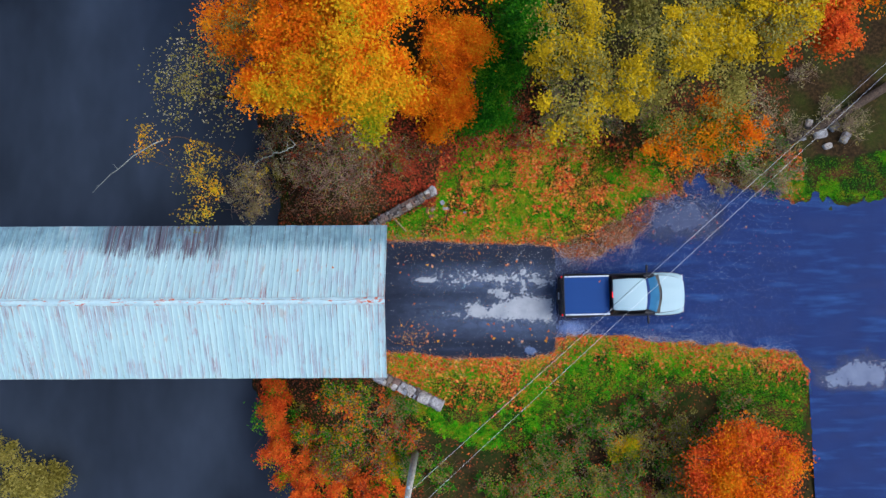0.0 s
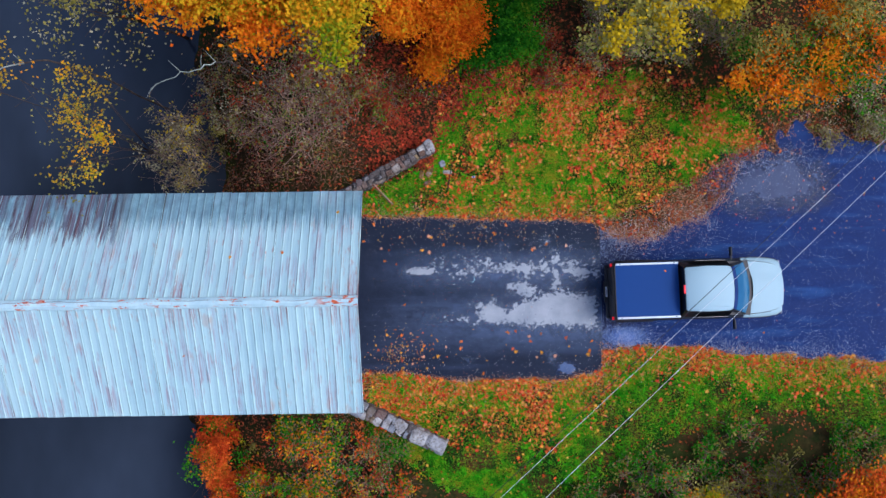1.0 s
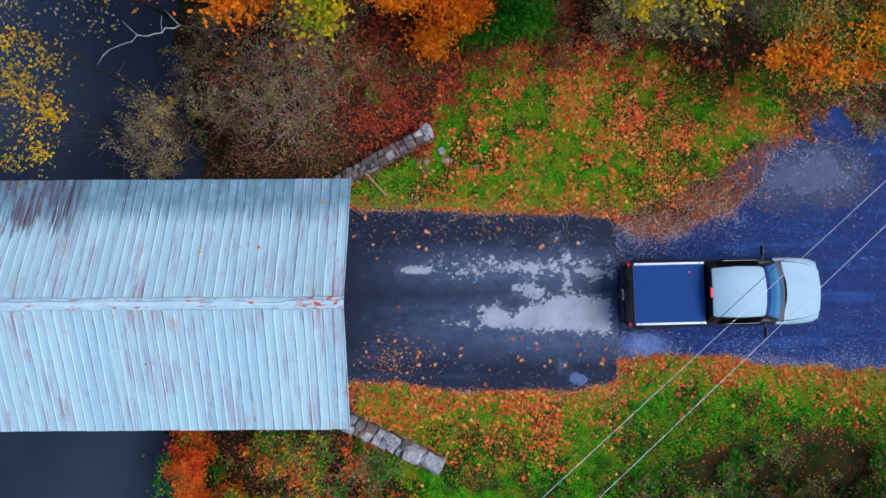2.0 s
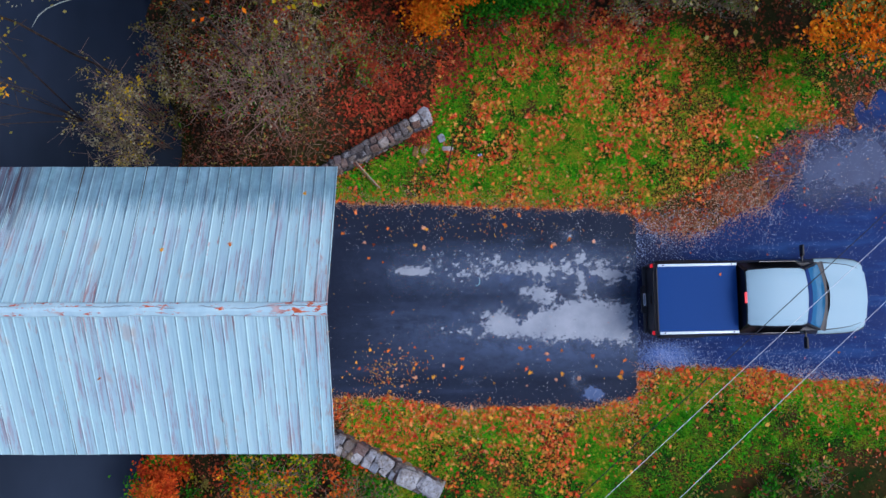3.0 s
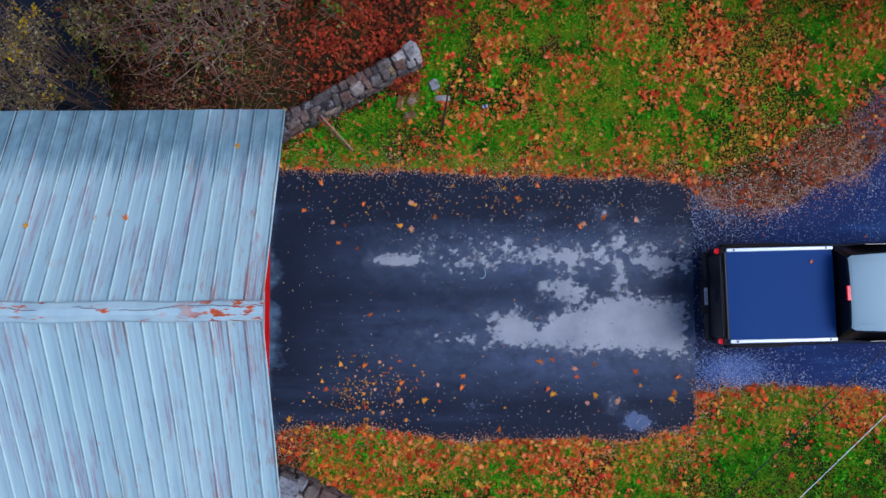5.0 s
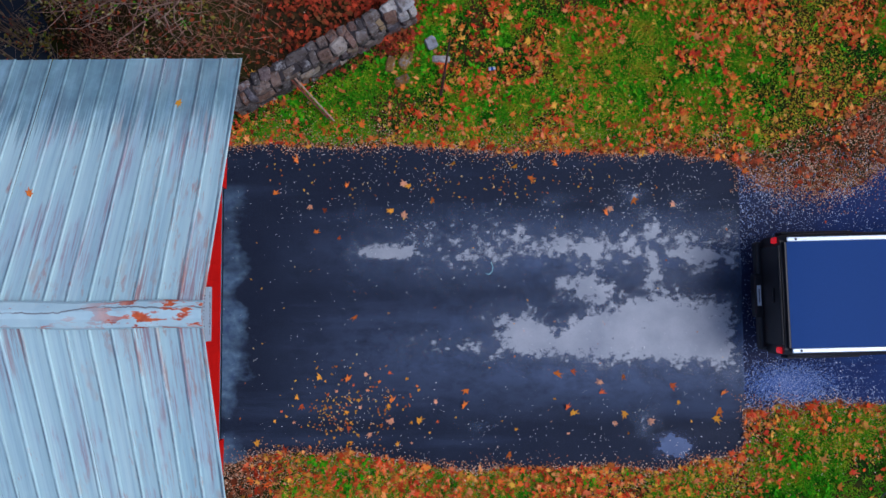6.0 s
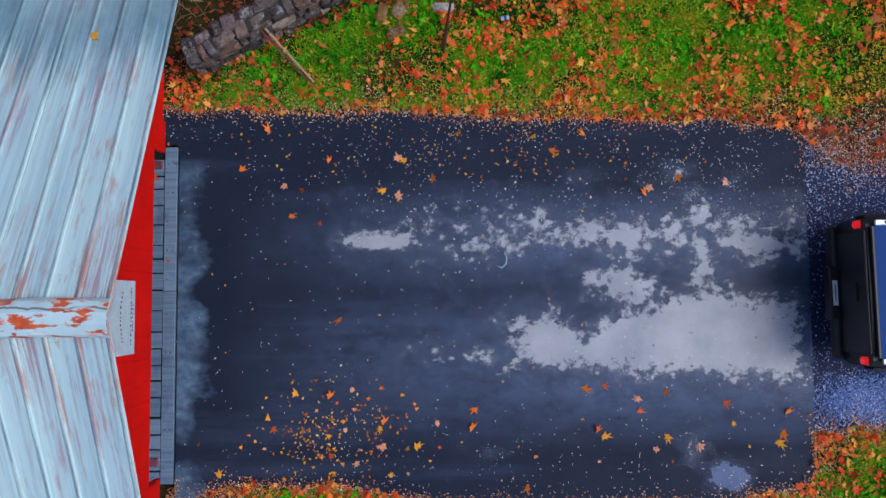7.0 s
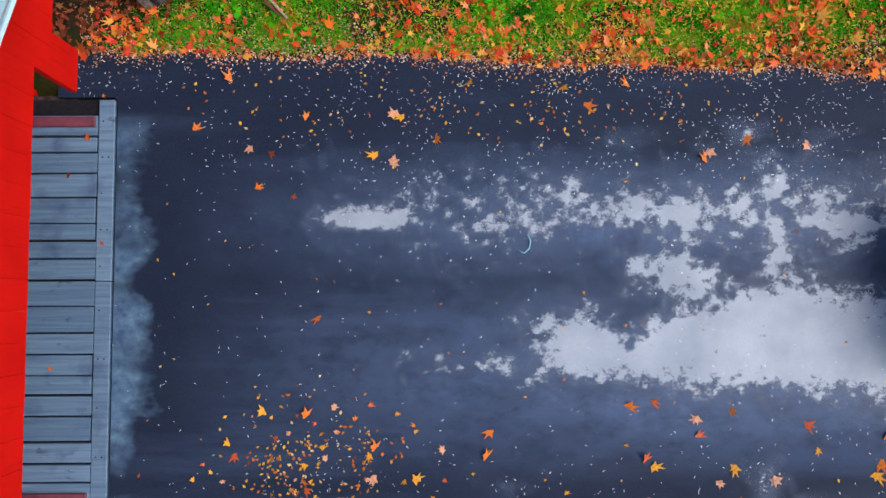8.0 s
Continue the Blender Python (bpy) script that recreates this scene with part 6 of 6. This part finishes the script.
x, y = scatter(38000, -4.3, 5.5, -4.7, 1.0, leaflet_density)
slivers("leaflets", "tiny pale leaflets strewn on the dark asphalt", "leaf debris", x, y, 0.0138, M_LEAFLET, 0.006)
x, y = scatter(300000, -3.6, 16, -9, 6.4, fleck_density)
slivers("grass_flecks", "thin dry yellow and tan straws in the grass", "leaf debris", x, y, 0.02, M_FLECK, rng.uniform(0.02, 0.09, len(x)))


def scrap_density(x, y):
    spots = np.maximum(soft_box(x, y, -1.5, -3.6, 1.3, 0.9, 2), 0.3 * soft_box(x, y, 0.6, 0.35, 4.2, 0.6, 2))
    return (f_patch(x, y) > 0.02) * np.clip(spots * 1.6, 0.01, 1) * np.clip((fbm(x, y, 0.35, 1, 4, 0.7) - 0.42) * 6, 0.03, 1)


x, y = scatter(10000, -3.4, 5.3, -4.6, 0.9, scrap_density)
chips("leaf_scraps", "small amber and yellow leaf scraps on the asphalt", "leaf debris", x, y, 0.037, foliage("amber_scraps", [(0.0, lin(96, 58, 34)), (0.25, lin(204, 112, 44)), (0.5, lin(232, 182, 62)), (0.7, lin(170, 80, 46)), (0.88, lin(236, 214, 150)), (1.0, lin(230, 116, 50))], 0.1, 0.6, 0.2), 0.3, 0.008)


def gravel_density(x, y):
    d = f_road(x, y)
    north = (y > -0.8) & (x < 11.5)
    rim = np.where(north, np.interp(x, [5.4, 6.6], [0.6, 1.5]) * np.exp(-np.abs(d) / 0.4), 0.75 * np.exp(-np.clip(d, 0, 9) / 0.3))
    return (f_patch(x, y) < 0) * np.where(d > np.where(north, -0.6, -0.1), np.clip(rim * np.clip((fbm(x, y, 0.9, 3) - 0.3) * 3, 0.1, 1) + 0.02, 0, 1), 0) * np.clip((17.5 - np.asarray(x)) / 3.5, 0, 1)


x, y = scatter(360000, 5.4, 18, -5.2, 3.4, gravel_density)
chips("gravel", "loose pale blue-grey gravel along the old road", "gravel", x, y, 0.0185 * rng.uniform(0.5, 1.4, len(x)), M_GRAVEL, 0.5, 0.012)
for cx, cy, rx, ry, cnt in ((6.2, -3.25, 0.72, 0.34, 10000),):
    x, y = rng.normal(cx, rx * 0.5, cnt), rng.normal(cy, ry * 0.5, cnt)
    k = (f_patch(x, y) < 0) & (f_road(x, y) > -0.1)
    chips("gravel", "patch of loose pale gravel beside the asphalt joint", "gravel", x[k], y[k], 0.018, M_BLUEGRAVEL, 0.5, 0.008)

x, y = scatter(300, 5.6, 17, -3.6, 3.4, lambda x, y: (f_road(x, y) > 0.05) * np.where(y > 0.2, 0.8, 0.1))
p = np.stack([x, y, ground_z(x, y)], 1)
n = len(p)
put("leaf_litter", many("leaf_litter", maple_shape(p, rng.uniform(0, 6.28, n), rng.uniform(0.025, 0.06, n), rng.uniform(-0.2, 0.6, n), rng.uniform(0.008, 0.02, n)), 12, M_LITTER), None, "scattered orange leaves on the old road", "fallen leaves", kind="stuff")
x, y = scatter(5000, 5.5, 17, -3.8, 3.4, lambda x, y: (f_road(x, y) > 0.0) * 0.45)
slivers("leaflets", "tiny pale leaflets strewn on the old road", "leaf debris", x, y, 0.014, M_LEAFLET, 0.008)

# single maple leaves on the asphalt, the roof and the road
LEAF_MATS = [plain("leaf_%s" % nm, lin(*c), 0.6, 0, 42, 0.4, 0.2) for nm, c in (("orange", (240, 128, 48)), ("amber", (238, 164, 48)), ("red", (230, 108, 58)), ("tan", (236, 168, 128)))]
LEAF_MESH = []
for k in range(8):
    q = maple_shape(np.zeros((1, 3)), np.zeros(1), np.array([1.0]), np.array([0.12 + 0.05 * (k % 3)]), np.array([0.02]))
    LEAF_MESH.append(many("maple_leaf", q, 12, LEAF_MATS[k % 4]))


def single_leaf(x, y, z, size, k, group, label):
    ob = put("maple_leaf", LEAF_MESH[k % 8], None, label, "fallen leaf", group)
    ob.matrix_world = pose(x, y, z + 0.004, random.uniform(-6, 6), random.uniform(-6, 6), random.uniform(0, 360)) @ Matrix.Diagonal((size, size, size, 1))


WORDS = ("orange", "amber", "red", "tan")
south_spots = [(2.9, -3.19), (2.92, -3.38), (2.33, -3.64), (2.42, -3.72), (0.59, -3.32), (0.55, -3.59), (3.3, -3.1), (4.14, -3.26), (3.76, -3.87), (4.9, -3.83), (4.95, -3.7), (2.42, -3.01), (2.14, -3.05), (3.14, -3.9), (-1.35, -2.04)]
north_spots = [(-2.76, 0.13), (-2.37, 0.72), (-1.49, 0.26), (-2.04, -0.56), (-1.63, -0.65), (-0.71, -0.19), (-0.5, -0.27), (-0.48, 0.29), (-0.4, 0.25), (0.0, 0.0), (-2.14, -0.1), (-1.9, -0.17),
               (1.47, 0.6), (3.13, -0.16), (3.08, -0.24), (1.74, 0.37), (4.26, -0.1), (2.2, 0.63), (0.38, 0.66), (3.7, 0.79), (3.55, 0.0)]
for x, y in south_spots + north_spots:
    k = random.choice((0, 0, 1, 2, 3))
    size = 0.12 if (x, y) == (2.33, -3.64) else random.uniform(0.075, 0.12)
    single_leaf(x, y, 0.024, size, k + 4 * random.randrange(2), "maple leaves on the asphalt", "single %s maple leaf lying on dark asphalt" % WORDS[k])
for j in range(60):
    x = random.gauss(-1.5, 0.65) if j < 48 else random.uniform(-3.2, 5.2)
    y = random.uniform(-4.45, -3.0)
    if f_patch(np.array([x]), np.array([y]))[0] < 0.05:
        continue
    k = random.choice((0, 1, 1, 2, 3))
    single_leaf(x, y, 0.024, random.choice((0.04, 0.05, 0.06, 0.075, 0.1)) * random.uniform(0.9, 1.1), k + 4 * random.randrange(2), "maple leaves on the asphalt", "single %s maple leaf lying on dark asphalt" % WORDS[k])

for x, y in ((-4.2, -0.4), (-4.0, 0.02), (-3.8, -1.2), (-4.35, -2.6)):
    single_leaf(x, y, 0.03, random.uniform(0.05, 0.08), 2, "maple leaves on the deck", "brownish red maple leaf lying on the plank deck")
v, f = tube([(1.03, -1.1, 0.036), (1.065, -1.18, 0.036), (1.05, -1.27, 0.036), (0.99, -1.32, 0.036), (0.93, -1.29, 0.036)], [0.007, 0.009, 0.009, 0.009, 0.006], 6)
put("cord", mesh_of("cord", v, f, plain("pale_blue_cord", lin(150, 200, 206), 0.6, 0, 60, 0.15), True), None, "short curled pale blue cord lying on asphalt", "cord")


ob = put("maple_leaf", LEAF_MESH[0], None, "single orange maple leaf on the navy tonneau cover", "fallen leaf")
ob.matrix_world = pose(7.24, -1.08, 1.449, -2, 0, 40) @ Matrix.Diagonal((0.06, 0.06, 0.06, 1))


def on_roof(x, y):
    return RIDGE_Z + (EAVE_Z - RIDGE_Z) * abs(y - YC) / HALF + 0.05


for x, y, k in ((-4.62, -0.51, 0), (-6.08, -0.62, 1), (-3.1, 0.7, 1), (-7.4, -3.4, 0)):
    ob = put("maple_leaf", LEAF_MESH[k], None, "single orange maple leaf stuck to the metal roof", "fallen leaf", "maple leaves on the roof")
    slope = math.degrees(math.atan2(RIDGE_Z - EAVE_Z, HALF))
    ob.matrix_world = pose(x, y, on_roof(x, y), -slope if y > YC else slope, 0, random.uniform(0, 360)) @ Matrix.Diagonal((0.07, 0.07, 0.07, 1))

# loose stones, boards and a scrap by the north wing wall
TAN = STONES[3].copy()
TAN.materials.clear()
TAN.materials.append(M_TANSTONE)


def rock(x, y, sx, sy, sz, turn, pale, label):
    ob = put("rock", random.choice(PALE) if pale else TAN, None, label, "stone", "loose stones by the wall")
    ob.matrix_world = pose(x, y, float(height(x, y)) + sz * 0.35, 3, -4, turn) @ Matrix.Diagonal((sx, sy, sz, 1))


for dx, dy, size, turn in ((0.0, 0.0, 0.62, 10), (0.7, 0.35, 0.5, 40), (-0.5, 0.5, 0.45, 75), (0.35, -0.6, 0.4, 20), (1.2, -0.2, 0.55, 60), (-0.9, -0.2, 0.38, 5), (0.9, 1.0, 0.48, 33)):
    ob = put("boulder", PALE[int(turn) % 3], None, "pale weathered boulder on the bare bank", "boulder", "boulders on the bank")
    ob.matrix_world = pose(18.4 + dx, 6.1 + dy, float(height(18.4 + dx, 6.1 + dy)) + size * 0.16, 4, -6, turn) @ Matrix.Diagonal((size, size * 0.7, size * 0.5, 1))
rock(0.0, 2.80, 0.2, 0.22, 0.14, 20, True, "pale loose stone lying in the grass")
rock(0.18, 2.52, 0.32, 0.13, 0.12, -4, True, "long pale loose stone lying in the grass")
rock(-0.73, 2.42, 0.14, 0.3, 0.12, -10, False, "brown loose stone beside the wall")
rock(-0.52, 2.14, 0.26, 0.16, 0.1, 30, False, "tan loose stone beside the wall")
rock(-0.45, 2.5, 0.3, 0.2, 0.1, 60, False, "brown flat stone beside the wall")


def stick(a, b, w, label, tone=(168, 116, 92), taper=0.8):
    v, f = tube([a, b], [w, w * taper], 4)
    put("loose_board", mesh_of("loose_board", v, f, plain("board_wood", lin(*tone), 0.7, 0, 25, 0.4)), None, label, "board")


stick((-2.55, 2.2, 0.55), (-1.8, 1.44, 0.02), 0.022, "thin reddish board leaning on the stone wall", (120, 66, 52))
stick((-2.48, 2.22, 0.55), (-1.72, 1.42, 0.02), 0.018, "thin weathered lath leaning on the stone wall", (190, 160, 140))
stick((0.17, 1.88, 0.0), (0.34, 2.75, 0.55), 0.032, "thin dark stake leaning in the grass", (74, 46, 36), 0.35)
can = thing("drink_can", "small crushed blue and white can in the grass", "can", at=(1.08, 2.33, 0.06), turn=10)
v, f = tube([(-0.06, 0, 0.03), (0.06, 0, 0.03)], [0.033, 0.033], 10)
put("can_body", mesh_of("can_body", v, f, plain("can_white", lin(206, 214, 226), 0.3, 0.4)), can)
v, f = tube([(-0.02, 0, 0.03), (0.02, 0, 0.03)], [0.0345, 0.0345], 10)
put("can_band", mesh_of("can_band", v, f, plain("can_blue", lin(40, 96, 180), 0.3, 0.3)), can, "blue band")
